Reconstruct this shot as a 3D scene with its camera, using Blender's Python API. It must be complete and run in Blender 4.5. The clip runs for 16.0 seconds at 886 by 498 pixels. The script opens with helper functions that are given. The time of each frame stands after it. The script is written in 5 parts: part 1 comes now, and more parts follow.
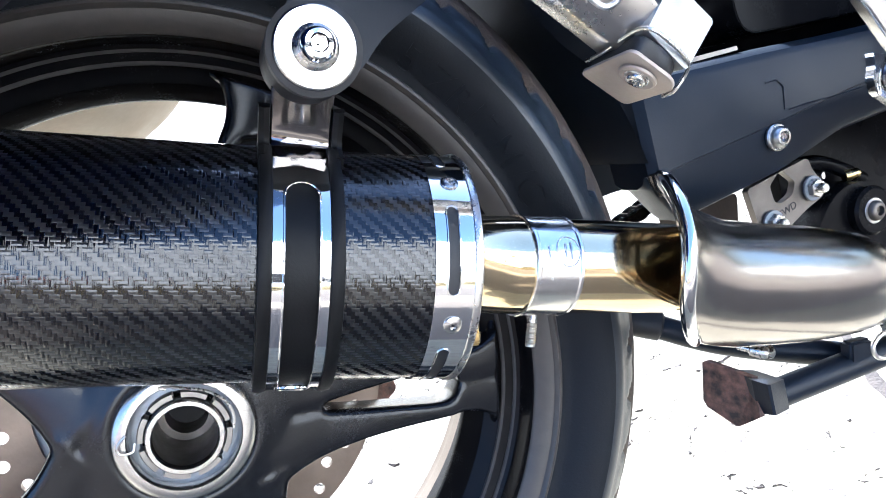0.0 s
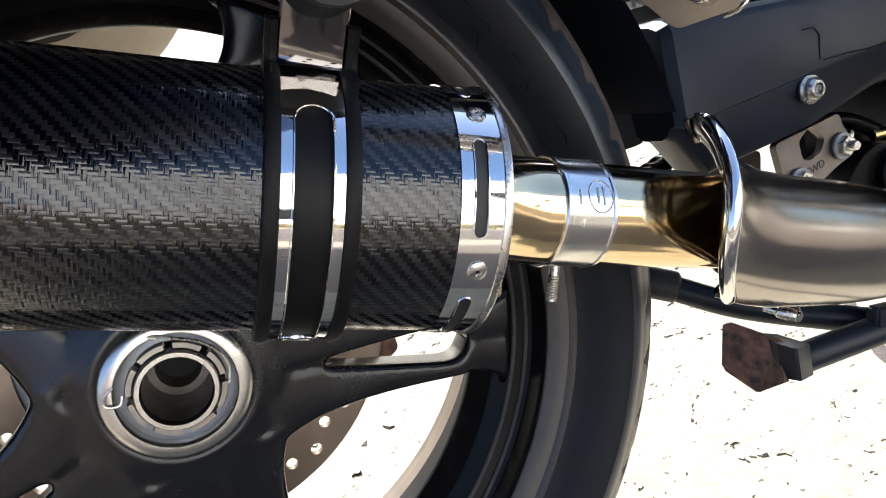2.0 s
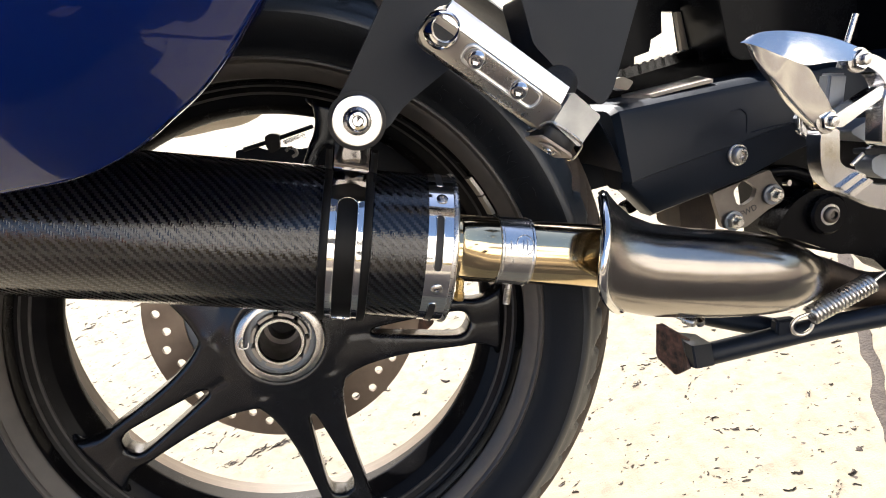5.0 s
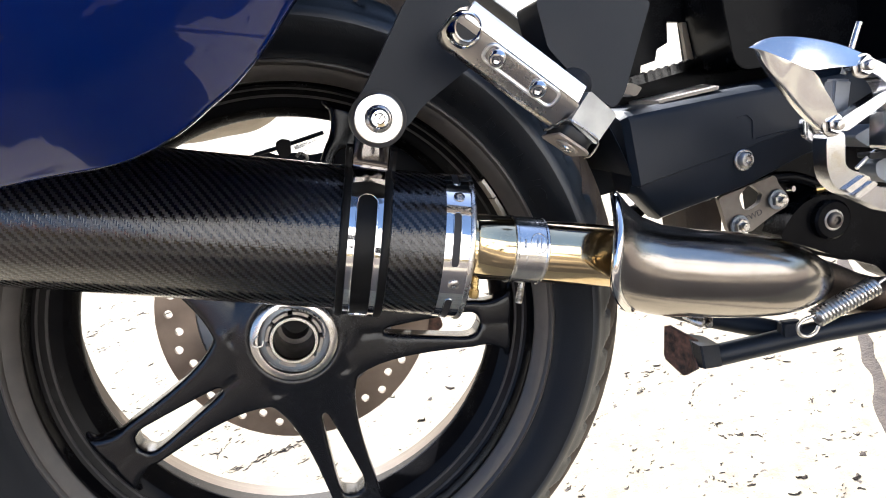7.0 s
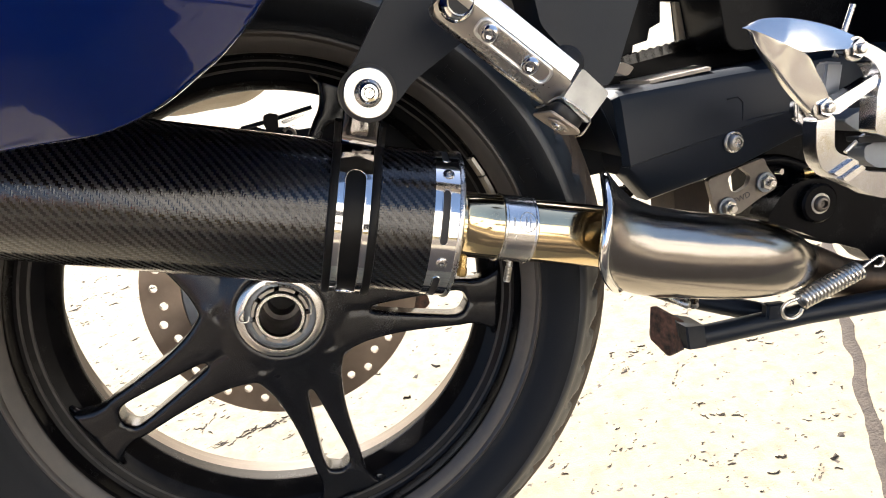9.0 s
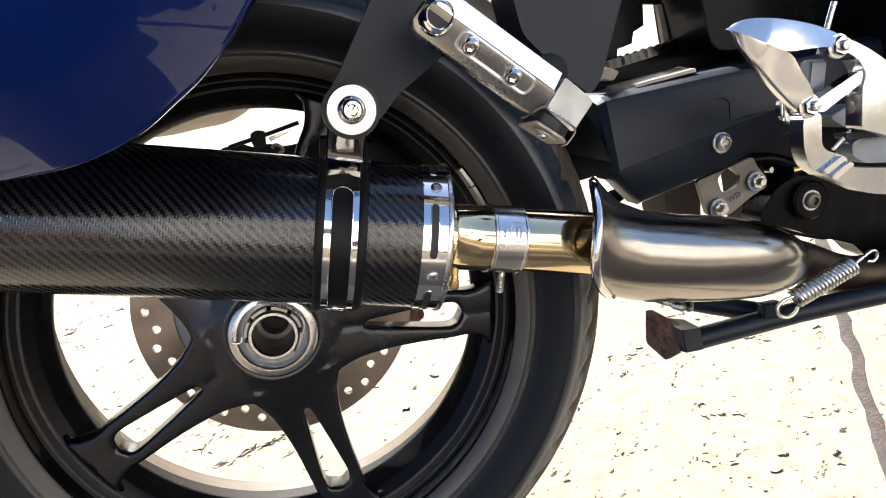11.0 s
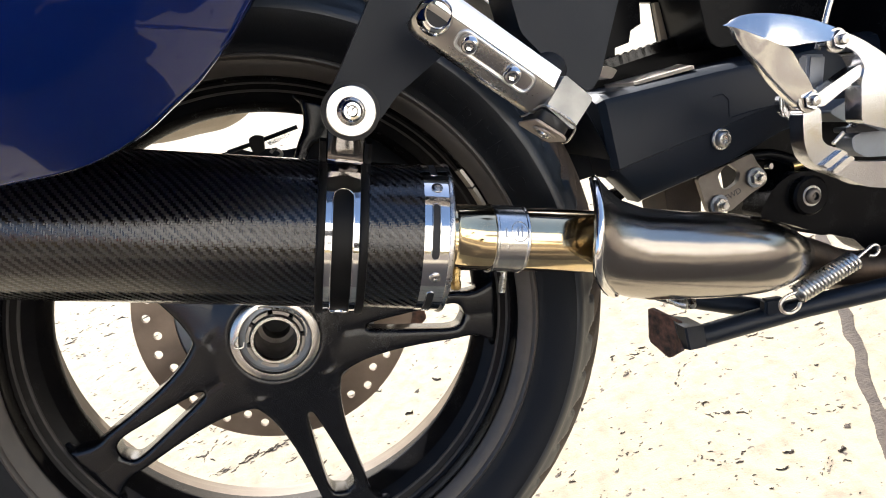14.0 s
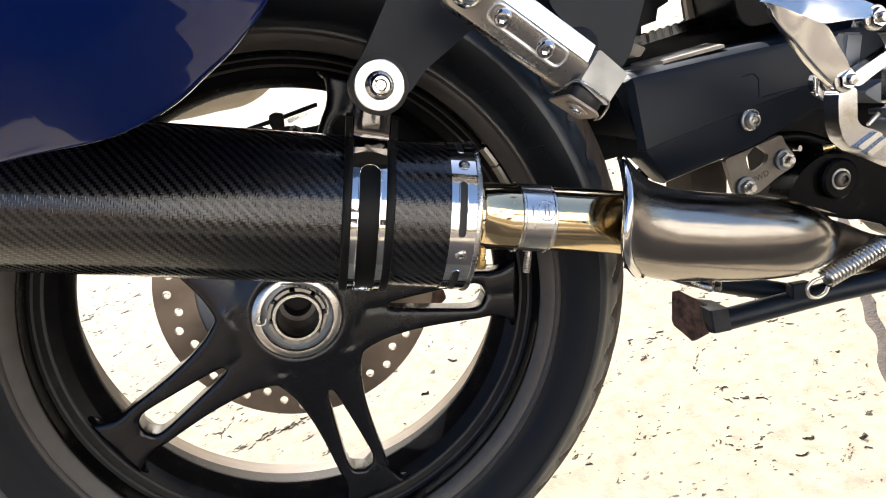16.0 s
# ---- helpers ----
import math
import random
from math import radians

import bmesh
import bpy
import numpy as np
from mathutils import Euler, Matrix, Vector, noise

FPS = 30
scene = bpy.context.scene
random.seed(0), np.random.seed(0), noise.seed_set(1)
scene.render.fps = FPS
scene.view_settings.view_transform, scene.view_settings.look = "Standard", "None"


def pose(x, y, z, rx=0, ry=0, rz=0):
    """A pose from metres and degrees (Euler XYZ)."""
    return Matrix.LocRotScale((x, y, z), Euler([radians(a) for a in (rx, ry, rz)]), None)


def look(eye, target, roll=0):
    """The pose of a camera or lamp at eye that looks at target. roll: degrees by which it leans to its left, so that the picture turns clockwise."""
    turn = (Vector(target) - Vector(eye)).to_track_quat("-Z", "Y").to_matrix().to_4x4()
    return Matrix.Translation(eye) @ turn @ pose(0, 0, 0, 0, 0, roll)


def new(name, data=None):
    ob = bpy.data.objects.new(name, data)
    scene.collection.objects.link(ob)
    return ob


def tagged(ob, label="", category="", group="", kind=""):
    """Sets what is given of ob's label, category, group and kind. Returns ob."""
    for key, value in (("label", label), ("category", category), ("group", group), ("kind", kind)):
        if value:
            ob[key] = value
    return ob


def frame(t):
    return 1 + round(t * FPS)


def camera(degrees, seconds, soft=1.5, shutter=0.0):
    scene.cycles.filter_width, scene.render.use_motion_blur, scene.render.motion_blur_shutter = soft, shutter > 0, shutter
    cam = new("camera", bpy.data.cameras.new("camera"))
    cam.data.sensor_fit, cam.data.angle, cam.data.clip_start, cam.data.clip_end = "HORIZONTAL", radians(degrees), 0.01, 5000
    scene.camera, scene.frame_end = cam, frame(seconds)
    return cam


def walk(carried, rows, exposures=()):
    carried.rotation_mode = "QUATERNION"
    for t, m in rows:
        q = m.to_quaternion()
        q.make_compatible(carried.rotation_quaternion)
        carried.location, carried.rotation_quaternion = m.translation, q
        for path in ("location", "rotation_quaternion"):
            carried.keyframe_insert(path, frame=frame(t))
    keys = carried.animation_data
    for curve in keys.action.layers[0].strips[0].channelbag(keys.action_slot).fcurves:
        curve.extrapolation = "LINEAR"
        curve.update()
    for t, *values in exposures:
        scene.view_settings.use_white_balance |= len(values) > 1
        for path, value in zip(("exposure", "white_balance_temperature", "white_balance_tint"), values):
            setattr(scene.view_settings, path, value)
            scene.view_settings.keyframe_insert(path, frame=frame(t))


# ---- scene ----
# The motorcycle stands on its side stand and leans away from the camera; BIKE turns its own
# upright frame (x forward, y away, z up, origin under the rear axle) into the world.
BIKE = pose(0, 0, 0, -13.05, 0, 0)
cam = camera(66.0, 16.0, soft=1.0)
# seconds, then place and turn in the motorcycle's frame
ROWS = [
    (0.0, 0.0490, -0.4580, 0.4398, 79.36, 15.54, -20.27),
    (0.2, 0.0667, -0.4521, 0.4291, 80.39, 16.39, -21.26),
    (0.5, 0.0816, -0.4577, 0.4305, 78.41, 15.13, -22.06),
    (0.7, 0.0791, -0.4484, 0.4276, 77.81, 14.62, -22.71),
    (1.0, 0.0705, -0.4456, 0.4246, 76.74, 14.45, -21.56),
    (1.2, 0.0661, -0.4429, 0.4231, 77.14, 13.78, -22.65),
    (1.5, 0.0568, -0.4434, 0.4229, 76.47, 13.97, -21.48),
    (1.7, 0.0479, -0.4345, 0.4195, 77.30, 14.87, -21.67),
    (2.0, 0.0413, -0.4279, 0.4271, 76.54, 14.07, -20.97),
    (2.2, 0.0379, -0.4279, 0.4288, 76.20, 13.63, -21.96),
    (2.5, 0.0300, -0.4271, 0.4431, 74.71, 11.24, -21.59),
    (2.7, 0.0293, -0.4379, 0.4346, 74.84, 12.91, -22.03),
    (3.0, 0.0406, -0.4632, 0.4439, 73.92, 10.22, -19.33),
    (3.2, 0.0408, -0.4975, 0.4521, 74.01, 9.73, -16.48),
    (3.5, 0.0191, -0.5720, 0.4786, 74.04, 12.13, -13.24),
    (3.8, 0.0209, -0.5959, 0.4842, 73.98, 11.23, -11.67),
    (4.0, 0.0436, -0.6099, 0.4812, 73.06, 11.36, -11.69),
    (4.2, 0.0629, -0.6150, 0.4793, 73.49, 11.22, -12.51),
    (4.5, 0.0798, -0.6212, 0.4835, 74.32, 12.59, -11.13),
    (4.7, 0.0842, -0.6316, 0.4903, 75.66, 13.63, -10.41),
    (6.8, 0.0569, -0.6337, 0.4859, 76.86, 12.37, -11.67),
    (7.0, 0.0639, -0.6416, 0.4826, 77.38, 13.18, -10.74),
    (7.5, 0.0635, -0.6413, 0.4830, 76.54, 13.01, -11.97),
    (8.0, 0.0600, -0.6368, 0.4797, 75.66, 13.12, -11.17),
    (8.5, 0.0609, -0.6384, 0.4785, 75.87, 13.10, -12.03),
    (8.7, 0.0624, -0.6393, 0.4813, 75.39, 12.06, -11.66),
    (10.8, 0.0644, -0.6310, 0.4833, 75.70, 14.21, -12.15),
    (11.0, 0.0690, -0.6355, 0.4845, 75.73, 14.24, -12.50),
    (11.5, 0.0698, -0.6342, 0.4840, 75.93, 13.91, -12.72),
    (12.0, 0.0660, -0.6344, 0.4801, 75.33, 14.85, -12.72),
    (12.5, 0.0685, -0.6344, 0.4833, 75.51, 14.84, -12.90),
    (13.0, 0.0637, -0.6300, 0.4837, 75.57, 14.34, -12.44),
    (13.5, 0.0653, -0.6317, 0.4837, 75.67, 14.48, -12.48),
    (14.0, 0.0668, -0.6343, 0.4823, 75.99, 15.12, -12.81),
    (14.5, 0.0633, -0.6329, 0.4791, 75.61, 15.20, -12.07),
    (15.0, 0.0594, -0.6317, 0.4833, 75.40, 14.69, -11.63),
    (15.5, 0.0563, -0.6283, 0.4822, 74.93, 14.47, -11.62),
    (16.0, 0.0560, -0.6278, 0.4803, 74.88, 14.65, -11.79),
]
# seconds, stops, kelvin, tint
EXPOSURES = [(0.0, 3.10, 4890, 10.0), (0.5, 2.66, 5040, 10.0), (1.0, 2.32, 5290, 10.0), (2.0, 2.23, 5590, 10.0), (2.5, 2.26, 5540, 10.5), (3.0, 2.21, 5490, 11.0), (4.0, 2.14, 5640, 11.5), (4.5, 1.98, 6020, 12.0), (7.0, 2.23, 5560, 12.0), (8.5, 2.15, 6140, 11.5), (11.0, 2.09, 5820, 11.0), (16.0, 1.97, 5940, 11.0)]
walk(cam, [(t, BIKE @ pose(*row)) for t, *row in ROWS], EXPOSURES)

# ---- light ----
world = bpy.data.worlds.new("sky")
scene.world = world
world.use_nodes = True
SUN_EL, SUN_AZ = 35.0, 4.0  # degrees above the horizon; degrees from +y towards +x
nt = world.node_tree
sky = nt.nodes.new("ShaderNodeTexSky")
sky.sky_type = "NISHITA"
sky.sun_disc = False
sky.dust_density = 4.0
sky.sun_elevation = radians(SUN_EL)
sky.sun_rotation = radians(SUN_AZ)
nt.links.new(sky.outputs[0], nt.nodes["Background"].inputs[0])
nt.nodes["Background"].inputs[1].default_value = 0.085
lamp = bpy.data.lights.new("sun", "SUN")
lamp.energy, lamp.angle, lamp.color = 4.7, radians(0.5), (1.0, 0.93, 0.82)
sun = new("sun", lamp)
s_dir = Vector((math.sin(radians(SUN_AZ)) * math.cos(radians(SUN_EL)), math.cos(radians(SUN_AZ)) * math.cos(radians(SUN_EL)), math.sin(radians(SUN_EL))))
sun.matrix_world = look(s_dir * 10, (0, 0, 0))


# ---- materials ----
class Graph:
    """Short-hand for wiring a node material."""

    def __init__(self, name):
        self.mat = bpy.data.materials.new(name)
        self.mat.use_nodes = True
        self.tree = self.mat.node_tree
        self.bsdf = self.tree.nodes["Principled BSDF"]

    def node(self, kind, **values):
        n = self.tree.nodes.new("ShaderNode" + kind)
        for key, value in values.items():
            if key == "operation":
                n.operation = value
            elif key == "data_type":
                n.data_type = value
            elif key == "feature":
                n.feature = value
        return n

    def put(self, socket, value):
        if isinstance(value, (int, float)):
            socket.default_value = value
        elif isinstance(value, tuple):
            socket.default_value = (*value, 1.0)[:4] if socket.type == "RGBA" else value
        else:
            self.tree.links.new(value, socket)

    def math(self, op, a, b=0.0, c=0.0):
        n = self.node("Math", operation=op)
        for i, v in enumerate((a, b, c)):
            self.put(n.inputs[i], v)
        return n.outputs[0]

    def mix(self, fac, a, b):
        n = self.node("Mix", data_type="RGBA")
        self.put(n.inputs[0], fac), self.put(n.inputs[6], a), self.put(n.inputs[7], b)
        return n.outputs[2]

    def noise(self, scale, detail=4.0, rough=0.55, coords=None, stretch=None):
        tex = self.node("TexNoise")
        tex.inputs["Scale"].default_value, tex.inputs["Detail"].default_value, tex.inputs["Roughness"].default_value = scale, detail, rough
        vec = coords or self.coords()
        if stretch:
            mp = self.node("Mapping")
            mp.inputs["Scale"].default_value = stretch
            self.put(mp.inputs[0], vec)
            vec = mp.outputs[0]
        self.put(tex.inputs["Vector"], vec)
        return tex.outputs["Fac"]

    def coords(self):
        return self.node("TexCoord").outputs["Object"]

    def ramp(self, value, lo, hi, a=0.0, b=1.0):
        n = self.node("MapRange")
        for i, v in enumerate((value, lo, hi, a, b)):
            self.put(n.inputs[i], v)
        return n.outputs[0]

    def bump(self, height, strength, distance=0.001):
        n = self.node("Bump")
        n.inputs["Strength"].default_value, n.inputs["Distance"].default_value = strength, distance
        self.put(n.inputs["Height"], height)
        self.put(self.bsdf.inputs["Normal"], n.outputs[0])

    def set(self, **values):
        names = dict(color="Base Color", rough="Roughness", metal="Metallic", coat="Coat Weight", coat_rough="Coat Roughness", spec="Specular IOR Level", aniso="Anisotropic")
        for key, value in values.items():
            self.put(self.bsdf.inputs[names[key]], value)
        return self.mat


def surface(name, color, worn, rough, metal=0.0, grain=400.0, stain=30.0, relief=0.15, spread=0.12, coat=0.0, depth=0.0006, spec=0.5):
    """A surface with stains at one scale and grain at another, in its colour, gloss and relief."""
    g = Graph(name)
    big, fine = g.noise(stain, 5.0), g.noise(grain, 3.0)
    g.set(color=g.mix(g.ramp(big, 0.35, 0.75), color, worn), metal=metal, coat=coat, spec=spec)
    r = g.math("ADD", g.ramp(big, 0.3, 0.7, rough - spread, rough + spread), g.ramp(fine, 0.3, 0.7, -spread * 0.5, spread * 0.5))
    g.set(rough=g.math("MAXIMUM", r, 0.02))
    if relief:
        g.bump(fine, relief, depth)
    return g.mat


def carbon_weave():
    """Glossy two-by-two twill: tows of 1.7 mm, laid from the UV map in metres."""
    g = Graph("carbon_weave")
    sep = g.node("SeparateXYZ")
    g.put(sep.inputs[0], g.node("TexCoord").outputs["UV"])
    u, v = g.math("DIVIDE", sep.outputs[0], 0.0017), g.math("DIVIDE", sep.outputs[1], 0.0017)
    cell = g.math("SUBTRACT", g.math("FLOOR", u), g.math("FLOOR", v))
    over = g.math("LESS_THAN", g.math("FLOORED_MODULO", cell, 4.0), 1.5)
    fu, fv = g.math("SUBTRACT", g.math("FRACT", u), 0.5), g.math("SUBTRACT", g.math("FRACT", v), 0.5)
    across = g.math("ADD", g.math("MULTIPLY", over, fv), g.math("MULTIPLY", g.math("SUBTRACT", 1.0, over), fu))
    height = g.math("SUBTRACT", 1.0, g.math("MULTIPLY", g.math("MULTIPLY", across, across), 3.0))
    tone = g.math("MULTIPLY", over, g.ramp(g.noise(60.0), 0.3, 0.7, 0.7, 1.0))
    g.set(color=g.mix(tone, (0.0012, 0.0012, 0.0016), (0.0042, 0.0042, 0.0046)), rough=g.ramp(over, 0.0, 1.0, 0.14, 0.34), coat=1.0, coat_rough=0.02, spec=g.ramp(over, 0.0, 1.0, 0.02, 0.27))
    g.bsdf.inputs["Coat IOR"].default_value = 1.58
    g.bump(height, 1.0, 0.00013)
    ridge = g.node("Bump")
    ridge.inputs["Strength"].default_value, ridge.inputs["Distance"].default_value = 1.0, 0.00005
    fibres = g.noise(1.0, 2.0, 0.6, coords=g.node("TexCoord").outputs["UV"], stretch=(1300.0, 55.0, 1.0))
    g.put(ridge.inputs["Height"], g.math("ADD", height, g.math("MULTIPLY", fibres, g.math("SUBTRACT", 2.9, g.math("MULTIPLY", over, 1.7)))))
    g.put(g.bsdf.inputs["Coat Normal"], ridge.outputs[0])
    return g.mat


def ground_material():
    """Pale sandy paving with grit, pits and dark crumbs."""
    g = Graph("sandy_paving")
    big, mid, fine = g.noise(3.0), g.noise(45.0, 6.0), g.noise(500.0, 4.0)
    base = g.mix(g.ramp(big, 0.3, 0.7), (0.25, 0.215, 0.150), (0.285, 0.25, 0.176))
    base = g.mix(g.ramp(mid, 0.45, 0.7), base, (0.20, 0.165, 0.12))
    pits = g.ramp(g.noise(70.0, 3.0, 0.5, stretch=(1.0, 1.6, 1.0)), 0.66, 0.70)
    col = g.mix(pits, base, (0.07, 0.055, 0.045))
    g.set(color=col, rough=0.9)
    g.bump(g.math("ADD", g.math("MULTIPLY", mid, 1.0), g.math("MULTIPLY", fine, 0.25)), 0.5, 0.004)
    return g.mat


M_GROUND = ground_material()
M_CARBON = carbon_weave()
M_CHROME = surface("polished_steel", (0.80, 0.79, 0.77), (0.74, 0.73, 0.71), 0.07, 1.0, 300, 25, 0.02, 0.03)
M_BRUSHED = surface("brushed_steel", (0.62, 0.60, 0.57), (0.52, 0.50, 0.47), 0.28, 1.0, 500, 40, 0.06, 0.06)
M_TURNED = surface("turned_steel", (0.56, 0.54, 0.51), (0.50, 0.48, 0.45), 0.26, 1.0, 300, 8, 0.0, 0.02)
# strap steel for the tab, darkened in colour to stand for dark reflections
M_TAB = surface("dark_reflection_steel", (0.24, 0.225, 0.215), (0.20, 0.185, 0.175), 0.08, 1.0, 300, 25, 0.02, 0.03)
M_PIPE = surface("heat_tinted_steel", (0.79, 0.655, 0.41), (0.72, 0.53, 0.28), 0.11, 1.0, 300, 18, 0.02, 0.04)
M_SHIELD = surface("satin_steel", (0.385, 0.355, 0.32), (0.33, 0.30, 0.265), 0.18, 1.0, 14, 9, 0.14, 0.04, depth=0.004)
M_HEADER = surface("scorched_steel", (0.085, 0.06, 0.042), (0.04, 0.03, 0.024), 0.40, 0.9, 300, 40, 0.1, 0.1)
M_ALLOY = surface("polished_alloy", (0.78, 0.77, 0.74), (0.70, 0.68, 0.64), 0.20, 1.0, 400, 30, 0.04, 0.06)
M_ALLOY_DULL = surface("satin_alloy", (0.3, 0.28, 0.26), (0.22, 0.2, 0.18), 0.38, 1.0, 700, 40, 0.15, 0.08)
M_BLACK = surface("black_powder_coat", (0.0040, 0.0078, 0.0150), (0.0066, 0.0104, 0.0186), 0.42, 0.0, 900, 20, 0.12, 0.06, spec=0.27)
M_WHEEL = surface("black_wheel_paint", (0.0042, 0.0046, 0.0060), (0.0070, 0.0074, 0.0094), 0.23, 0.0, 900, 22, 0.04, 0.05, spec=0.44)
M_BARREL = surface("gloss_black_barrel", (0.004, 0.004, 0.0048), (0.0075, 0.007, 0.007), 0.24, 0.0, 900, 40, 0.03, 0.05, spec=0.09)
# barrel ridges: the light they catch is painted as a paler colour
M_RIDGE = surface("ridge_highlight", (0.042, 0.040, 0.039), (0.068, 0.063, 0.058), 0.5, 0.0, 900, 60, 0.05, 0.05, spec=0.1)
# far lip of the rim: its sunlit beige is put into the colour
M_FAR_LIP = surface("sunlit_beige_lip", (0.075, 0.056, 0.038), (0.11, 0.085, 0.060), 0.5, 0.0, 600, 50, 0.1, 0.08, spec=0.2)
M_PEG = surface("satin_peg_alloy", (0.50, 0.48, 0.455), (0.46, 0.44, 0.415), 0.28, 1.0, 600, 30, 0.0, 0.025)
M_RIM_LIP = surface("dusty_rim_lip", (0.038, 0.034, 0.030), (0.058, 0.050, 0.043), 0.40, 0.0, 600, 60, 0.1, 0.08, spec=0.45)
M_SIDEWALL = surface("tyre_sidewall", (0.0042, 0.0056, 0.0082), (0.0068, 0.0082, 0.0110), 0.55, 0.0, 700, 25, 0.25, 0.08, spec=0.20)
M_SHOULDER = surface("tyre_shoulder", (0.0060, 0.0100, 0.0165), (0.0090, 0.0140, 0.0215), 0.42, 0.0, 700, 18, 0.12, 0.07, spec=0.75)
M_TREAD = surface("dusty_tyre_tread", (0.042, 0.032, 0.025), (0.085, 0.064, 0.046), 0.82, 0.0, 500, 35, 0.4, 0.08)
M_RUBBER = surface("black_rubber", (0.010, 0.010, 0.011), (0.018, 0.018, 0.019), 0.55, 0.0, 800, 60, 0.15, 0.08)
M_ENGINE = surface("black_engine_paint", (0.004, 0.004, 0.0048), (0.007, 0.007, 0.0075), 0.24, 0.0, 500, 30, 0.03, 0.05, spec=0.07)
M_DISC = surface("brake_disc_steel", (0.20, 0.160, 0.130), (0.14, 0.112, 0.09), 0.40, 1.0, 500, 30, 0.15, 0.08)
M_CARRIER = surface("disc_carrier", (0.22, 0.24, 0.27), (0.18, 0.19, 0.21), 0.45, 0.6, 500, 30, 0.1, 0.06)
M_BRASS = surface("brass", (0.62, 0.46, 0.20), (0.45, 0.32, 0.14), 0.28, 1.0, 500, 80, 0.08, 0.08)
M_CASE = surface("tan_case_plastic", (0.22, 0.175, 0.115), (0.17, 0.13, 0.085), 0.55, 0.0, 300, 14, 0.1, 0.08)
M_BLUE = surface("blue_lacquer", (0.0004, 0.0078, 0.078), (0.0005, 0.0086, 0.086), 0.02, 0.0, 1200, 8, 0.0, 0.008, coat=0.0, spec=0.32)
M_RUST = surface("rusted_black_paint", (0.028, 0.019, 0.016), (0.26, 0.135, 0.09), 0.7, 0.0, 300, 110, 0.5, 0.1, depth=0.0015)
M_TAR = surface("tar_seam", (0.056, 0.047, 0.040), (0.090, 0.074, 0.061), 0.9, 0.0, 300, 60, 0.6, 0.05, depth=0.003, spec=0.2)
M_LINER = surface("strap_liner_rubber", (0.0035, 0.0035, 0.0038), (0.0060, 0.0060, 0.0062), 0.45, 0.0, 800, 60, 0.1, 0.08, spec=0.16)
M_CHAIN = surface("oily_chain", (0.050, 0.050, 0.050), (0.025, 0.025, 0.025), 0.16, 1.0, 400, 120, 0.1, 0.08)
M_DULL = surface("dull_brown_alloy", (0.40, 0.34, 0.28), (0.30, 0.25, 0.21), 0.5, 0.3, 700, 40, 0.15, 0.08)
M_LINK = surface("stamped_steel", (0.19, 0.17, 0.15), (0.13, 0.115, 0.10), 0.45, 0.8, 700, 40, 0.12, 0.08)
# carrier metal again, brightened in colour as if it mirrored the sky
M_BEVEL = surface("sky_bright_alloy", (0.92, 0.92, 0.91), (0.86, 0.86, 0.85), 0.36, 1.0, 700, 30, 0.0, 0.03)
M_BRACKET = surface("bright_alloy", (0.55, 0.55, 0.56), (0.47, 0.47, 0.475), 0.17, 1.0, 400, 35, 0.04, 0.06)
M_GUARD = surface("polished_guard_alloy", (0.80, 0.79, 0.77), (0.74, 0.73, 0.71), 0.19, 1.0, 300, 25, 0.0, 0.03)
M_FOLD = surface("cast_peg_alloy", (0.44, 0.44, 0.42), (0.36, 0.36, 0.34), 0.50, 0.85, 500, 60, 0.15, 0.08)
M_CHIP = surface("brown_grit", (0.050, 0.036, 0.026), (0.022, 0.017, 0.013), 0.9, 0.0, 800, 200, 0.3, 0.05)
M_BORE = surface("dull_axle_bore", (0.17, 0.155, 0.14), (0.11, 0.10, 0.09), 0.4, 0.8, 500, 60, 0.1, 0.08)
# near-black for discs that paint the shade inside bores
M_HOLE = surface("painted_recess_shade", (0.012, 0.012, 0.012), (0.018, 0.017, 0.016), 0.7, 0.0, 300, 40, 0.1, 0.05)


# ---- shapes ----
def part(name, bm, material, parent=None, label="", flat=False, sharp=38):
    """Links a bmesh as one mesh object under a thing or a part."""
    bmesh.ops.recalc_face_normals(bm, faces=bm.faces)
    me = bpy.data.meshes.new(name)
    bm.to_mesh(me)
    bm.free()
    for m in (material if isinstance(material, (list, tuple)) else [material]):
        me.materials.append(m)
    if not flat:
        me.polygons.foreach_set("use_smooth", [True] * len(me.polygons))
        me.set_sharp_from_angle(angle=radians(sharp))
    ob = new(name, me)
    if parent and parent.parent and parent.parent.parent:
        parent = parent.parent  # no piece lies deeper than thing > part > sub-part
    ob.parent = parent
    return tagged(ob, label)


def along(p, d, up=(0, 0, 1)):
    """A frame at p whose z runs along d, and whose x is as near as may be to up."""
    z = Vector(d).normalized()
    x = Vector(up) - z * Vector(up).dot(z)
    x = x.normalized() if x.length > 1e-6 else z.orthogonal().normalized()
    m = Matrix((x, z.cross(x), z)).transposed().to_4x4()
    return Matrix.Translation(p) @ m


def lathe(profile, m, seg=64, closed=False, bm=None, arc=(0.0, 360.0)):
    """Turns a profile of (radius, height) round the z of m."""
    bm = bm or bmesh.new()
    full = abs(arc[1] - arc[0]) >= 360
    rings = []
    n = seg if full else seg + 1
    for i in range(n):
        a = radians(arc[0] + (arc[1] - arc[0]) * i / seg)
        rings.append([bm.verts.new(m @ Vector((r * math.cos(a), r * math.sin(a), h))) for r, h in profile])
    k = len(profile)
    for i in range(seg):
        a, b = rings[i], rings[(i + 1) % n]
        for j in range(k if closed else k - 1):
            bm.faces.new((a[j], a[(j + 1) % k], b[(j + 1) % k], b[j]))
    bmesh.ops.remove_doubles(bm, verts=bm.verts, dist=1e-6)
    return bm


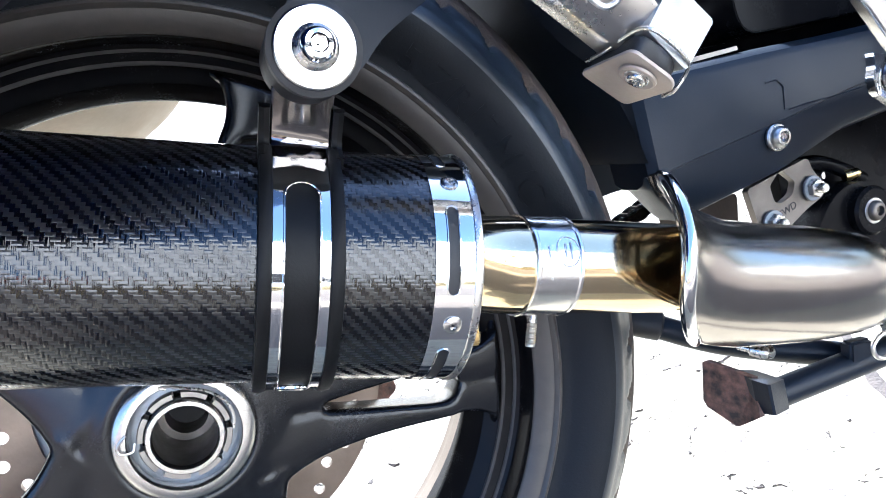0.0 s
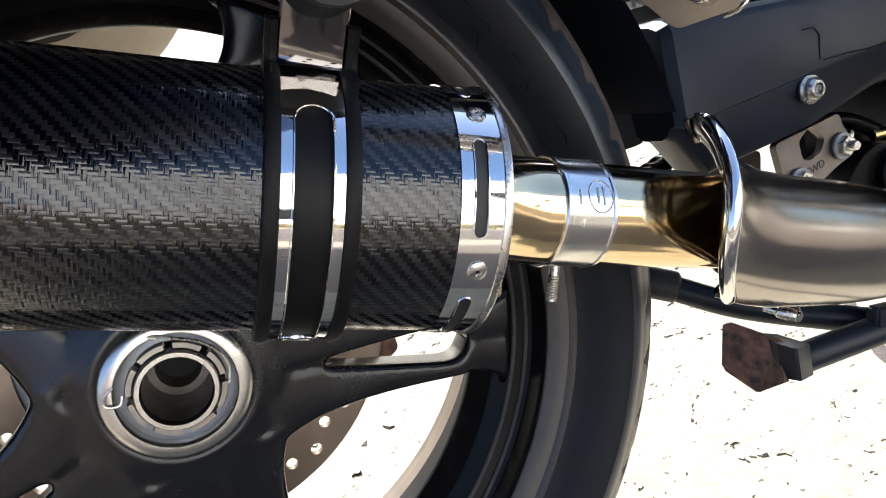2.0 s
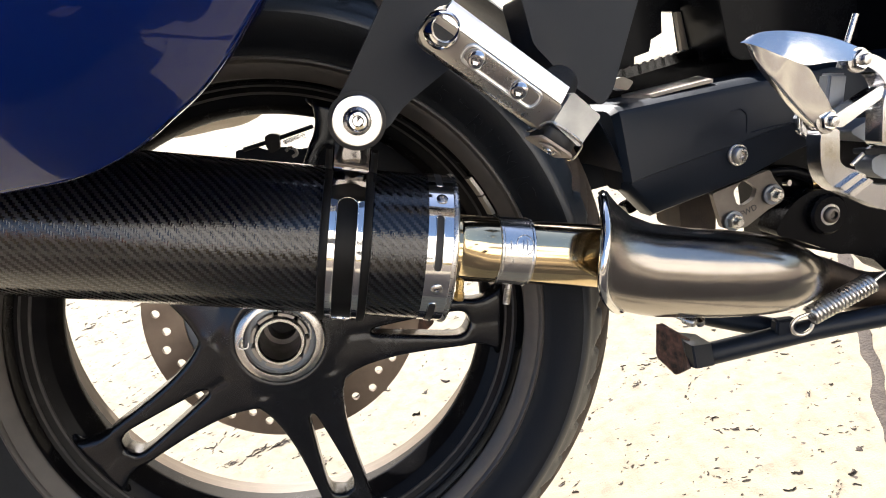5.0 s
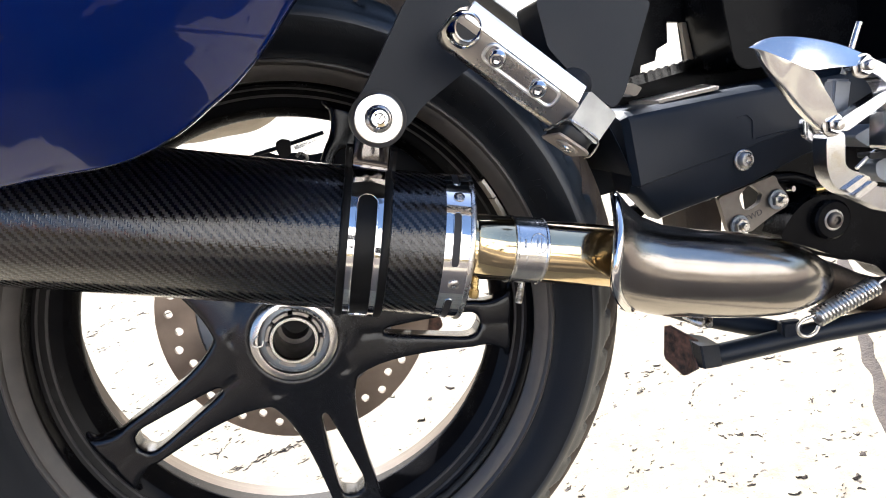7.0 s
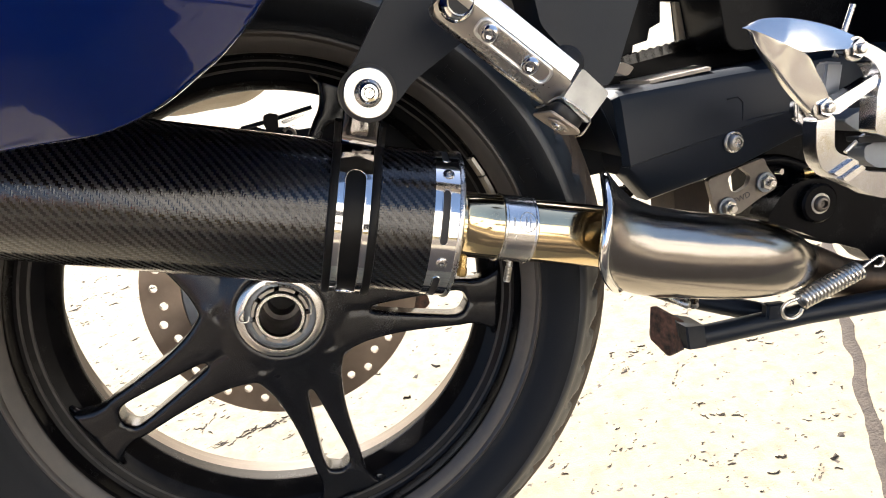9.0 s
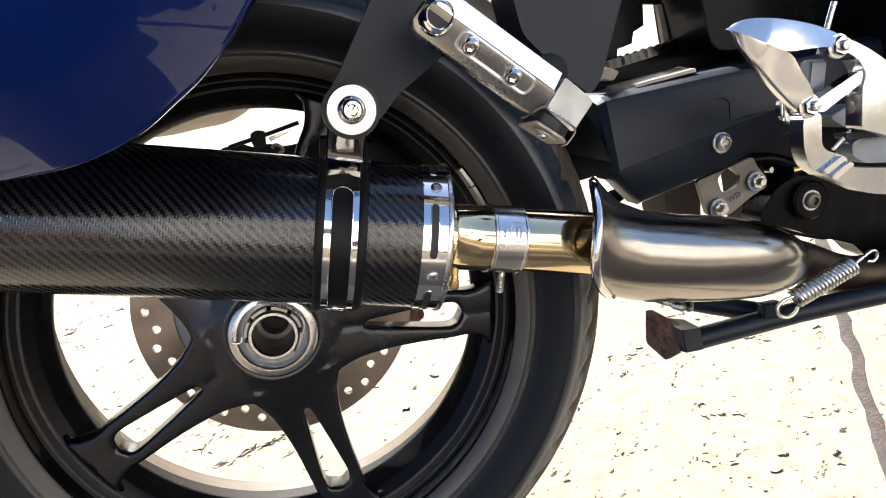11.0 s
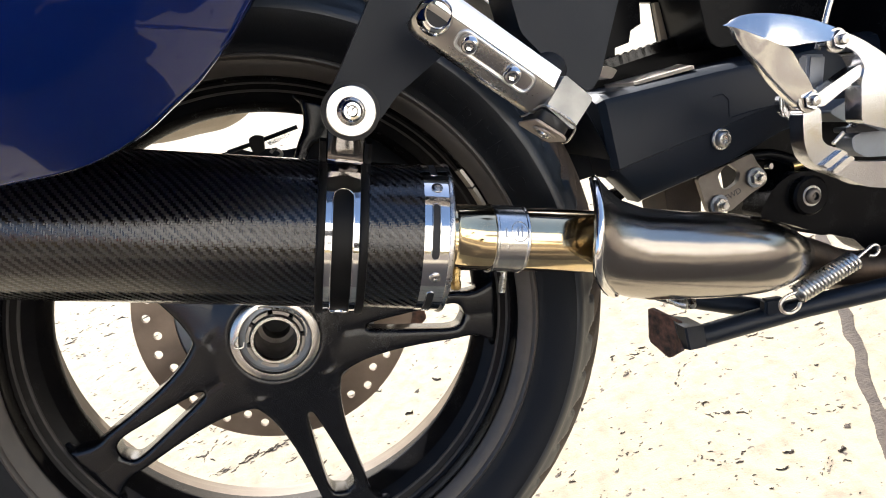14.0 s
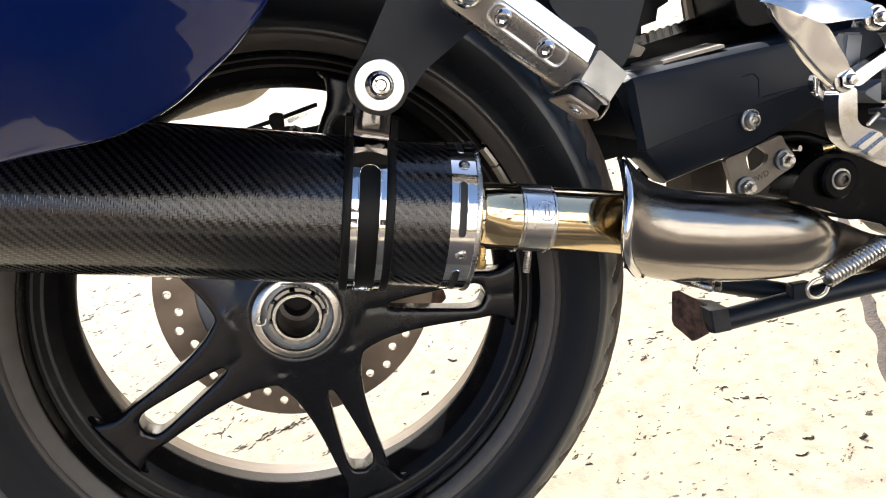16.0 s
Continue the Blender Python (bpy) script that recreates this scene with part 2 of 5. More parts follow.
def loft(rings, bm=None, close=True, caps=True):
    bm = bm or bmesh.new()
    vs = [[bm.verts.new(p) for p in ring] for ring in rings]
    k = len(vs[0])
    for a, b in zip(vs, vs[1:]):
        for j in range(k if close else k - 1):
            bm.faces.new((a[j], a[(j + 1) % k], b[(j + 1) % k], b[j]))
    if caps:
        bm.faces.new(vs[0]), bm.faces.new(vs[-1][::-1])
    return bm


def spline(points, steps=8):
    """Catmull-Rom through the points."""
    pts = [Vector(p) for p in points]
    pts = [2 * pts[0] - pts[1], *pts, 2 * pts[-1] - pts[-2]]
    out = []
    for a, b, c, d in zip(pts, pts[1:], pts[2:], pts[3:]):
        for i in range(steps):
            t = i / steps
            out.append(0.5 * (2 * b + (c - a) * t + (2 * a - 5 * b + 4 * c - d) * t * t + (3 * b - a - 3 * c + d) * t ** 3))
    return out + [pts[-2]]


def tube(points, radius, seg=12, bm=None, smooth=0, caps=True):
    pts = spline(points, smooth) if smooth else [Vector(p) for p in points]
    rad = radius if callable(radius) else (lambda t: radius)
    rings, x = [], None
    for i, p in enumerate(pts):
        d = (pts[min(i + 1, len(pts) - 1)] - pts[max(i - 1, 0)]).normalized()
        x = (x - d * x.dot(d)).normalized() if x else d.orthogonal().normalized()
        y, r = d.cross(x), rad(i / (len(pts) - 1))
        rings.append([p + (x * math.cos(a) + y * math.sin(a)) * r for a in (2 * math.pi * j / seg for j in range(seg))])
    return loft(rings, bm, caps=caps)


def rounded(poly, radius, steps=5):
    """Rounds the corners of a polygon of (x, z)."""
    out, n = [], len(poly)
    for i in range(n):
        p, a, b = Vector(poly[i]), Vector(poly[i - 1]), Vector(poly[(i + 1) % n])
        r = min(radius, (a - p).length * 0.45, (b - p).length * 0.45)
        u, v = p + (a - p).normalized() * r, p + (b - p).normalized() * r
        for k in range(steps + 1):
            t = k / steps
            out.append(u * (1 - t) ** 2 + p * 2 * t * (1 - t) + v * t * t)
    return out


def plate(poly, y0, y1, corner=0.004, edge=0.0015, holes=(), bm=None, steps=5, m=None):
    """A plate in the x-z plane from y0 (towards the camera) to y1, with rounded corners, softened edges and holes."""
    own = bmesh.new()
    loops = [rounded(poly, corner, steps) if corner else [Vector(p) for p in poly]]
    loops += [rounded(h, corner * 0.8, steps) if corner else [Vector(p) for p in h] for h in holes]
    edges = []
    for loop in loops:
        vs = [own.verts.new((p.x, y0, p.y)) for p in loop]
        edges += [own.edges.new((vs[i - 1], vs[i])) for i in range(len(vs))]
    bmesh.ops.triangle_fill(own, edges=edges, use_beauty=True, use_dissolve=False)
    front = list(own.faces)
    res = bmesh.ops.extrude_face_region(own, geom=front)
    bmesh.ops.translate(own, verts=[v for v in res["geom"] if isinstance(v, bmesh.types.BMVert)], vec=(0, y1 - y0, 0))
    bmesh.ops.recalc_face_normals(own, faces=own.faces)
    if edge:
        rim = [e for e in own.edges if len(e.link_faces) == 2 and e.calc_face_angle(0) > 1.0 and abs(e.verts[0].co.y - e.verts[1].co.y) < 1e-6]
        bmesh.ops.bevel(own, geom=rim, offset=edge, segments=3, affect="EDGES", clamp_overlap=True)
    if m:
        own.transform(m)
    if bm:
        me = bpy.data.meshes.new("join")
        own.to_mesh(me), own.free()
        bm.from_mesh(me)
        return bm
    return own


def block(size, m, edge=0.002, bm=None):
    own = bmesh.new()
    bmesh.ops.create_cube(own, size=1.0, matrix=Matrix.Diagonal((*size, 1)))
    bmesh.ops.bevel(own, geom=own.edges[:], offset=edge, segments=3, affect="EDGES")
    own.transform(m)
    if bm:
        me = bpy.data.meshes.new("join")
        own.to_mesh(me), own.free()
        bm.from_mesh(me)
        return bm
    return own


def cast(bm, voxel, rounds):
    """Melts overlapping shapes into one smooth casting."""
    me = bpy.data.meshes.new("casting")
    bmesh.ops.recalc_face_normals(bm, faces=bm.faces)
    bm.to_mesh(me), bm.free()
    ob = new("casting", me)
    mod = ob.modifiers.new("melt", "REMESH")
    mod.mode, mod.voxel_size = "VOXEL", voxel
    mod = ob.modifiers.new("soften", "SMOOTH")
    mod.factor, mod.iterations = 0.5, rounds
    bpy.context.view_layer.update()
    made = bpy.data.meshes.new_from_object(ob.evaluated_get(bpy.context.evaluated_depsgraph_get()))
    bpy.data.objects.remove(ob)
    out = bmesh.new()
    out.from_mesh(made)
    return out


def bolt(parent, name, p, r, d=(0, -1, 0), height=0.005, mat=None, drive=6, washer=0.0, label=""):
    """A domed screw with a recessed drive, its head at p facing d, on a washer."""
    m = along(p, d)
    bm = lathe([(r * 0.45, height * 0.45), (r * 0.5, height), (r * 0.72, height * 0.97), (r * 0.93, height * 0.7), (r, height * 0.25), (r, -0.003)], m, 28)
    lathe([(0.0005, height * 0.40), (r * 0.46, height * 0.42), (r * 0.46, height * 0.9)], m, drive, bm=bm)
    ob = part(name, bm, mat or M_CHROME, parent, label)
    if washer:
        part("washer", lathe([(r * 0.8, 0.0005), (washer - 0.0006, 0.0005), (washer, -0.0002), (washer, -0.0018)], m, 32), M_BRUSHED, ob)
    return ob


moto = tagged(new("motorcycle"), "dark blue motorcycle with a carbon silencer leaning on its stand", "motorcycle")
moto.matrix_world = BIKE

# ---- rear wheel: axle along y through (0, 0, 0.315) ----
HUB = along((0, 0, 0.315), (0, 1, 0), (1, 0, 0))  # local z runs away from the camera


def wheel():
    rim_profile = [(0.2310, -0.0690), (0.2316, -0.0712), (0.2302, -0.0732), (0.2285, -0.0735), (0.2270, -0.0722), (0.2262, -0.0706), (0.2240, -0.0700), (0.2155, -0.0655),
                   (0.2145, -0.0640), (0.2142, -0.0580), (0.2128, -0.0475), (0.2106, -0.0458), (0.2094, -0.0450), (0.2090, -0.0440), (0.2094, -0.0430), (0.2108, -0.0424), (0.2050, -0.0400), (0.2034, -0.0392), (0.2029, -0.0381),
                   (0.2033, -0.0370), (0.2046, -0.0364), (0.1950, -0.0305), (0.1942, -0.0295), (0.1875, -0.0120), (0.1868, -0.0095), (0.1870, -0.0070), (0.1890, -0.0050), (0.2000, 0.0080), (0.2140, 0.0220), (0.2160, 0.0580), (0.2168, 0.0700), (0.2178, 0.0705), (0.2188, 0.0745), (0.2188, 0.0825),
                   (0.2230, 0.0840), (0.2310, 0.0800), (0.2290, 0.0700), (0.2200, 0.0350), (0.2160, 0.0200), (0.2060, 0.0000), (0.2060, -0.0200), (0.2180, -0.0400), (0.2280, -0.0600)]
    bm = lathe(rim_profile, HUB, 160, closed=True)
    for f in bm.faces:
        c = HUB.inverted() @ f.calc_center_median()
        r = math.hypot(c.x, c.y)
        if r > 0.2128 and c.z < -0.062:
            f.material_index = 1
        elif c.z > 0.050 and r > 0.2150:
            # the far lip takes the colour painted as sunlit
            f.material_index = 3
        elif (-0.0455 < c.z < -0.0426 or -0.0396 < c.z < -0.0366) and r < 0.2128:
            # ridge crests get their highlight as colour
            f.material_index = 2
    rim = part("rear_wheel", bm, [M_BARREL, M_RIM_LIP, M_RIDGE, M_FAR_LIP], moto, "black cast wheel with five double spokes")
    bm = lathe([(0.0360, -0.0685), (0.0400, -0.0700), (0.0450, -0.0680), (0.0500, -0.0668), (0.0570, -0.0640), (0.0620, -0.0580), (0.0630, -0.0480), (0.0630, -0.0260), (0.0600, -0.0050),
                (0.0580, 0.0050), (0.0560, 0.0260), (0.0360, 0.0280)], HUB, 96, closed=True)
    for k in range(5):
        turn = HUB @ Matrix.Rotation(radians(14.0 + 72.0 * k), 4, "Z")
        for side in (-1, 1):
            rings = []
            for i in range(33):
                t = i / 32
                r = 0.046 + 0.152 * t
                out = 0.0222 + 0.0225 * math.exp(-(r - 0.050) / 0.032) + 0.011 * max(0.0, (r - 0.172) / 0.026) ** 2
                slot = -0.003 if r < 0.077 else 0.0108 * min(1.0, (r - 0.077) / 0.075) ** 0.8
                if r > 0.157:
                    e = min(1.0, (r - 0.157) / 0.012)
                    slot = slot * math.sqrt(max(0.0, 1 - e * e)) - 0.003 * (e >= 1)
                near = -0.0675 + 0.0210 * t ** 0.8
                far = -0.0340 + 0.0150 * t
                mid, dep, half, off = (near + far) / 2, (far - near) / 2, (out - slot) / 2, side * (out + slot) / 2
                ring = []
                for j in range(20):
                    a = 2 * math.pi * j / 20
                    c, sn = math.cos(a), math.sin(a)
                    slim = 1.0 - 0.12 * (sn + 1)
                    ring.append(turn @ Vector((r, off + half * slim * math.copysign(abs(c) ** 0.42, c), mid + dep * math.copysign(abs(sn) ** 0.42, sn))))
                rings.append(ring)
            loft(rings, bm)
        # raised ribs where the pair meets the rim
        for side in (-1, 1):
            tube([turn @ Vector((0.1935, side * 0.010, -0.040)), turn @ Vector((0.1965, side * 0.028, -0.036)), turn @ Vector((0.2010, side * 0.038, -0.030))], 0.0034, 12, bm, smooth=4)
    part("spokes", cast(bm, 0.0015, 14), M_WHEEL, rim, "five double spokes cast with the hub")
    for a in (22.6, 17.2):
        bm = lathe([(0.2135, -0.0600), (0.2105, -0.0600), (0.2085, -0.0480), (0.2115, -0.0460)], HUB, 6, closed=True, arc=(-a - 2.5, -a + 2.5))
        part("balance_weight", bm, M_ALLOY_DULL, rim, "small grey balance weight")
    return rim


rear_wheel = wheel()


def tyre():
    prof = []
    for i in range(101):
        a = -1 + 2 * i / 100
        if abs(a) < 0.62:  # tread crown
            y = a / 0.62 * 0.080
            r = 0.3150 - (0.094 - math.sqrt(0.094 ** 2 - y * y)) * 0.92
        else:
            t = (abs(a) - 0.62) / 0.38
            r = 0.2735 * (1 - t) + 0.2305 * t + 0.003 * math.sin(math.pi * t)
            y = math.copysign(0.080 + 0.0085 * math.sin(math.pi * min(1.0, t * 1.15)) ** 0.8 * (1 - 0.2 * t) - 0.0095 * t ** 2.2, a)
        prof.append((r, y))
    bm = bmesh.new()
    seg, rings = 720, []
    for i in range(seg):
        ang = 2 * math.pi * i / seg
        ring = []
        for r, y in prof:
            cut = 0.0
            if r > 0.2745 and abs(y) > 0.012:  # slanting tread grooves
                ph = (math.degrees(ang) + (1 if y < 0 else -1) * 5.0 + math.copysign(1, y) * (abs(y) - 0.012) * 260) % 15.0
                long = min(1.0, max(0.0, (1.5 - abs(ph - 7.5)) / 0.9))
                short = min(1.0, max(0.0, (1.2 - min(ph, 15.0 - ph)) / 0.9)) if abs(y) > 0.050 else 0.0
                cut = 0.0055 * max(long, short) * min(1.0, max(0.0, (0.0775 - abs(y)) / 0.006))
            ring.append(bm.verts.new(HUB @ Vector(((r - cut) * math.cos(ang), (r - cut) * math.sin(ang), y))))
        rings.append(ring)
    for i in range(seg):
        a, b = rings[i], rings[(i + 1) % seg]
        for j in range(len(prof) - 1):
            f = bm.faces.new((a[j], a[j + 1], b[j + 1], b[j]))
            low = min(prof[j][0], prof[j + 1][0])
            f.material_index = 0 if low < 0.2605 else 1 if abs(prof[j][1]) < 0.070 else 2
    t = part("tyre", bm, [M_SIDEWALL, M_TREAD, M_SHOULDER], rear_wheel, "worn black tyre with dusty tread", sharp=50)
    return t


tyre_ob = tyre()


def sidewall(radius):
    """Half width of the tyre at a radius on its sidewall."""
    lo, hi = 0.0, 1.0
    for _ in range(30):
        t = (lo + hi) / 2
        if 0.2735 * (1 - t) + 0.2305 * t + 0.003 * math.sin(math.pi * t) > radius:
            lo = t
        else:
            hi = t
    return 0.080 + 0.0085 * math.sin(math.pi * min(1.0, t * 1.15)) ** 0.8 * (1 - 0.2 * t) - 0.0095 * t ** 2.2


def lettering(text, start, step, radius, size):
    """Raised letters along the tyre's sidewall, clockwise from start degrees."""
    bm = bmesh.new()
    ang = start
    for ch in text:
        font = bpy.data.curves.new("letter", "FONT")
        font.body, font.size, font.extrude, font.align_x, font.align_y = ch, size, 0.0002, "CENTER", "CENTER"
        ob = bpy.data.objects.new("letter", font)
        me = bpy.data.meshes.new_from_object(ob)
        a = radians(ang)
        out, way = Vector((math.cos(a), 0, math.sin(a))), Vector((math.sin(a), 0, -math.cos(a)))
        m = Matrix((way, out, way.cross(out))).transposed().to_4x4()
        m = Matrix.Translation(Vector((0, 0, 0.315)) + out * radius) @ m @ Matrix.Diagonal((1.25, 1, 1, 1))
        for v in me.vertices:
            p = m @ v.co
            p.y = -sidewall(math.hypot(p.x, p.z - 0.315)) + (-0.0010 if v.co.z > 0 else 0.0010)
            v.co = p
        bm.from_mesh(me)
        bpy.data.objects.remove(ob)
        ang -= step * (0.75 if ch in "1/R" else 1.3 if ch in "5" else 1.1)
    part("sidewall_lettering", bm, M_SIDEWALL, tyre_ob, "raised size lettering", flat=True)


lettering("180/55ZR17M/C", 61.0, 3.75, 0.2425, 0.0195)


def hub_nut():
    ring = part("hub_ring", lathe([(0.0295, -0.060), (0.0296, -0.0722), (0.0300, -0.0728), (0.0330, -0.0728), (0.0366, -0.0712), (0.0373, -0.0700), (0.0373, -0.0640)], HUB, 96), M_TURNED, rear_wheel, "bright machined hub ring")
    part("bearing_seat", lathe([(0.0297, -0.0630), (0.0270, -0.0640), (0.0240, -0.0640), (0.0235, -0.0600)], HUB, 64), M_CARRIER, ring)
    nut = part("axle_nut", lathe([(0.0172, 0.020), (0.0172, -0.0730), (0.0178, -0.0742), (0.0200, -0.0742), (0.0206, -0.0734), (0.0208, -0.060)], HUB, 72), M_TURNED, rear_wheel, "hollow steel axle nut")
    part("axle_bore", lathe([(0.0170, -0.070), (0.0168, 0.030)], HUB, 48), M_BORE, nut, "dull inside of the hollow axle")
    part("bore_step", lathe([(0.0168, -0.030), (0.0125, -0.030), (0.0120, -0.012)], HUB, 32), M_BORE, nut)
    # dark disc paints the shade deep in the axle
    part("bore_shade_disc", lathe([(0.0120, -0.012), (0.0001, -0.011)], HUB, 32), M_HOLE, nut)
    for k in range(8):
        a = 45 * k + 12
        bm = lathe([(0.0212, -0.062), (0.0212, -0.0700), (0.0216, -0.0706), (0.0242, -0.0706), (0.0246, -0.0700), (0.0246, -0.062)], HUB, 8, arc=(a, a + 34), closed=True)
        part("nut_castellation", bm, M_ALLOY_DULL, nut)
    pts = [HUB @ Vector((r * math.cos(radians(a)), r * math.sin(radians(a)), h)) for r, a, h in
           ((0.0300, 205, -0.074), (0.0335, 196, -0.0745), (0.0330, 188, -0.0745), (0.0270, 186, -0.0735), (0.0255, 195, -0.072))]
    part("clip_tang", tube(pts, 0.0007, 8, smooth=6), M_BRUSHED, nut)
    pts = [HUB @ Vector((r * math.cos(radians(a)), r * math.sin(radians(a)), -0.0725)) for r, a in ((0.0285, 268), (0.0310, 262), (0.0300, 270), (0.0270, 285), (0.0268, 310), (0.0275, 335), (0.0270, 355), (0.0250, 372))]
    part("retaining_clip", tube(pts, 0.0008, 8, smooth=6), M_BRUSHED, nut, "bent steel retaining clip")


hub_nut()


def brake_disc():
    bm = bmesh.new()
    outer = [Vector((0.1335 * math.cos(2 * math.pi * i / 120), 0.1335 * math.sin(2 * math.pi * i / 120))) for i in range(120)]
    inner = [Vector((0.096 * math.cos(2 * math.pi * i / 90), 0.096 * math.sin(2 * math.pi * i / 90))) for i in range(90)]
    holes = []
    radii = (0.1195, 0.1143, 0.1222, 0.1176, 0.1205, 0.1146, 0.1190, 0.1245, 0.1189, 0.1125, 0.1216, 0.1160, 0.1205, 0.1176, 0.1125, 0.1189, 0.1135, 0.1210)
    for k in range(40):
        a = radians(-43.0 - 8.87 * k)
        r = radii[k % 18]
        c = Vector((r * math.cos(a), r * math.sin(a)))
        holes.append([c + Vector((0.0041 * math.cos(2 * math.pi * i / 14), 0.0041 * math.sin(2 * math.pi * i / 14))) for i in range(14)])
    bm = plate(outer, 0.0285, 0.0335, 0, 0, [inner] + holes)
    bm.transform(Matrix.Translation((0, 0, 0.315)))
    disc = part("brake_disc", bm, M_DISC, rear_wheel, "drilled steel brake disc behind the spokes")
    part("disc_carrier", lathe([(0.052, 0.020), (0.060, 0.026), (0.092, 0.030), (0.0965, 0.031), (0.0965, 0.035), (0.052, 0.036)], HUB, 72, closed=True), M_CARRIER, disc)


brake_disc()


def caliper():
    body = part("caliper_bracket", plate([(0.0861, 0.2742), (0.1387, 0.2623), (0.1398, 0.2501), (0.1273, 0.2432), (0.0874, 0.2570)], 0.048, 0.070, 0.004, 0.002), M_RUST, moto, "brown caliper bracket behind the wheel")
    bolt(body, "caliper_screw", Vector((0.1059, 0.047, 0.2600)), 0.0050, mat=M_BRUSHED)
    rods = [(-0.0132, 0.4674), (0.0219, 0.4696), (0.0717, 0.4743)]
    far = part("far_footpeg", tube([(x, 0.20, z) for x, z in rods], 0.0026, 12), M_BLACK, moto, "black folded footpeg on the far side")
    part("peg_clamp", plate([(0.0149, 0.4762), (0.0222, 0.4784), (0.0316, 0.4746), (0.0279, 0.4581), (0.0165, 0.4557), (0.0131, 0.4660)], 0.190, 0.215, 0.003, 0.002), M_RUBBER, far)
    part("peg_tread", plate([(0.0332, 0.4668), (0.0610, 0.4703), (0.0612, 0.4663), (0.0344, 0.4618)], 0.190, 0.200, 0.002, 0.001), M_ALLOY, far)
    part("peg_bracket", plate([(-0.0226, 0.4683), (0.0009, 0.4675), (0.0121, 0.4605), (0.0319, 0.4593), (0.0500, 0.4518), (0.0702, 0.4507), (0.0618, 0.4223), (-0.0274, 0.4533)], 0.205, 0.212, 0.003, 0.001), M_BLACK, far)
    part("peg_spring", tube([(x, 0.197, z) for x, z in [(0.0332, 0.4539), (0.0381, 0.4567), (0.0439, 0.4538), (0.0449, 0.4481), (0.0388, 0.4456)]], 0.0020, 8, smooth=5), M_BRUSHED, far)


caliper()

# ---- silencer ----
CAN = along((0.1, -0.1413, 0.3876), (1, -0.0565, -0.3505), (0, -1, 0))  # local x faces outwards, z runs forward


def on_can(u, deg, r):
    """A point on the silencer: u metres forward, deg below the side that faces out, r from the axis."""
    a = radians(deg)
    return CAN @ Vector((r * math.cos(a), r * math.sin(a), u))


def shell(u0, u1, r, thick, slots=(), deg=(-180.0, 180.0), step=2.0, bm=None):
    """A band round the silencer with slots (u centre, half width, first and last degree)."""
    bm = bm or bmesh.new()
    marks = set(np.arange(deg[0], deg[1] + 0.01, step).tolist())
    for uc, hw, a0, a1 in slots:
        e = math.degrees(hw / r)
        for k in range(9):
            w = e * (1 - math.cos(math.pi / 2 * k / 8))
            marks |= {a0 + w, a1 - w}
    rows = []
    for a in sorted(marks):
        cuts = [u0]
        for uc, hw, a0, a1 in slots:
            s = min(a - a0, a1 - a)
            e = math.degrees(hw / r)
            w = 0.0 if s <= 0 else hw if s >= e else hw * math.sqrt(max(0.0, 1 - (1 - s / e) ** 2))
            if a0 - 1e-6 <= a <= a1 + 1e-6:
                cuts += [uc - w, uc + w]
        if len(cuts) == 1:
            uc = slots[0][0] if slots else (u0 + u1) / 2
            cuts += [uc, uc]
        rows.append((a, cuts + [u1]))
    vs = [[(bm.verts.new(on_can(u, a, r)), bm.verts.new(on_can(u, a, r - thick))) for u in cuts] for a, cuts in rows]
    for p, q in zip(vs, vs[1:]):
        for i in (0, 2):
            for s in (0, 1):
                bm.faces.new((p[i][s], p[i + 1][s], q[i + 1][s], q[i][s]))
        open_ = max((r[2][0].co - r[1][0].co).length for r in (p, q)) > 1e-6
        for i in (0, 1, 2, 3) if open_ else (0, 3):
            bm.faces.new((p[i][0], q[i][0], q[i][1], p[i][1]))
    bmesh.ops.remove_doubles(bm, verts=bm.verts, dist=2e-6)
    dead = [f for f in bm.faces if f.calc_area() < 1e-12]
    if dead:
        bmesh.ops.delete(bm, geom=dead, context="FACES")
    return bm


def slot_outline(uc, hw, a0, a1, r, bead):
    """A thin bead that follows the rim of a slot."""
    e = math.degrees(hw / r)
    pts = []
    for k in range(17):
        w = math.pi * k / 16
        pts.append(on_can(uc - hw * math.cos(w), a0 + e * (1 - math.sin(w)), r))
    for k in range(1, 20):
        pts.append(on_can(uc + hw, a0 + e + (a1 - a0 - 2 * e) * k / 20, r))
    for k in range(17):
        w = math.pi * k / 16
        pts.append(on_can(uc + hw * math.cos(w), a1 - e * (1 - math.sin(w)), r))
    for k in range(1, 21):
        pts.append(on_can(uc - hw, a1 - e - (a1 - a0 - 2 * e) * k / 20, r))
    return tube(pts, bead, 6)


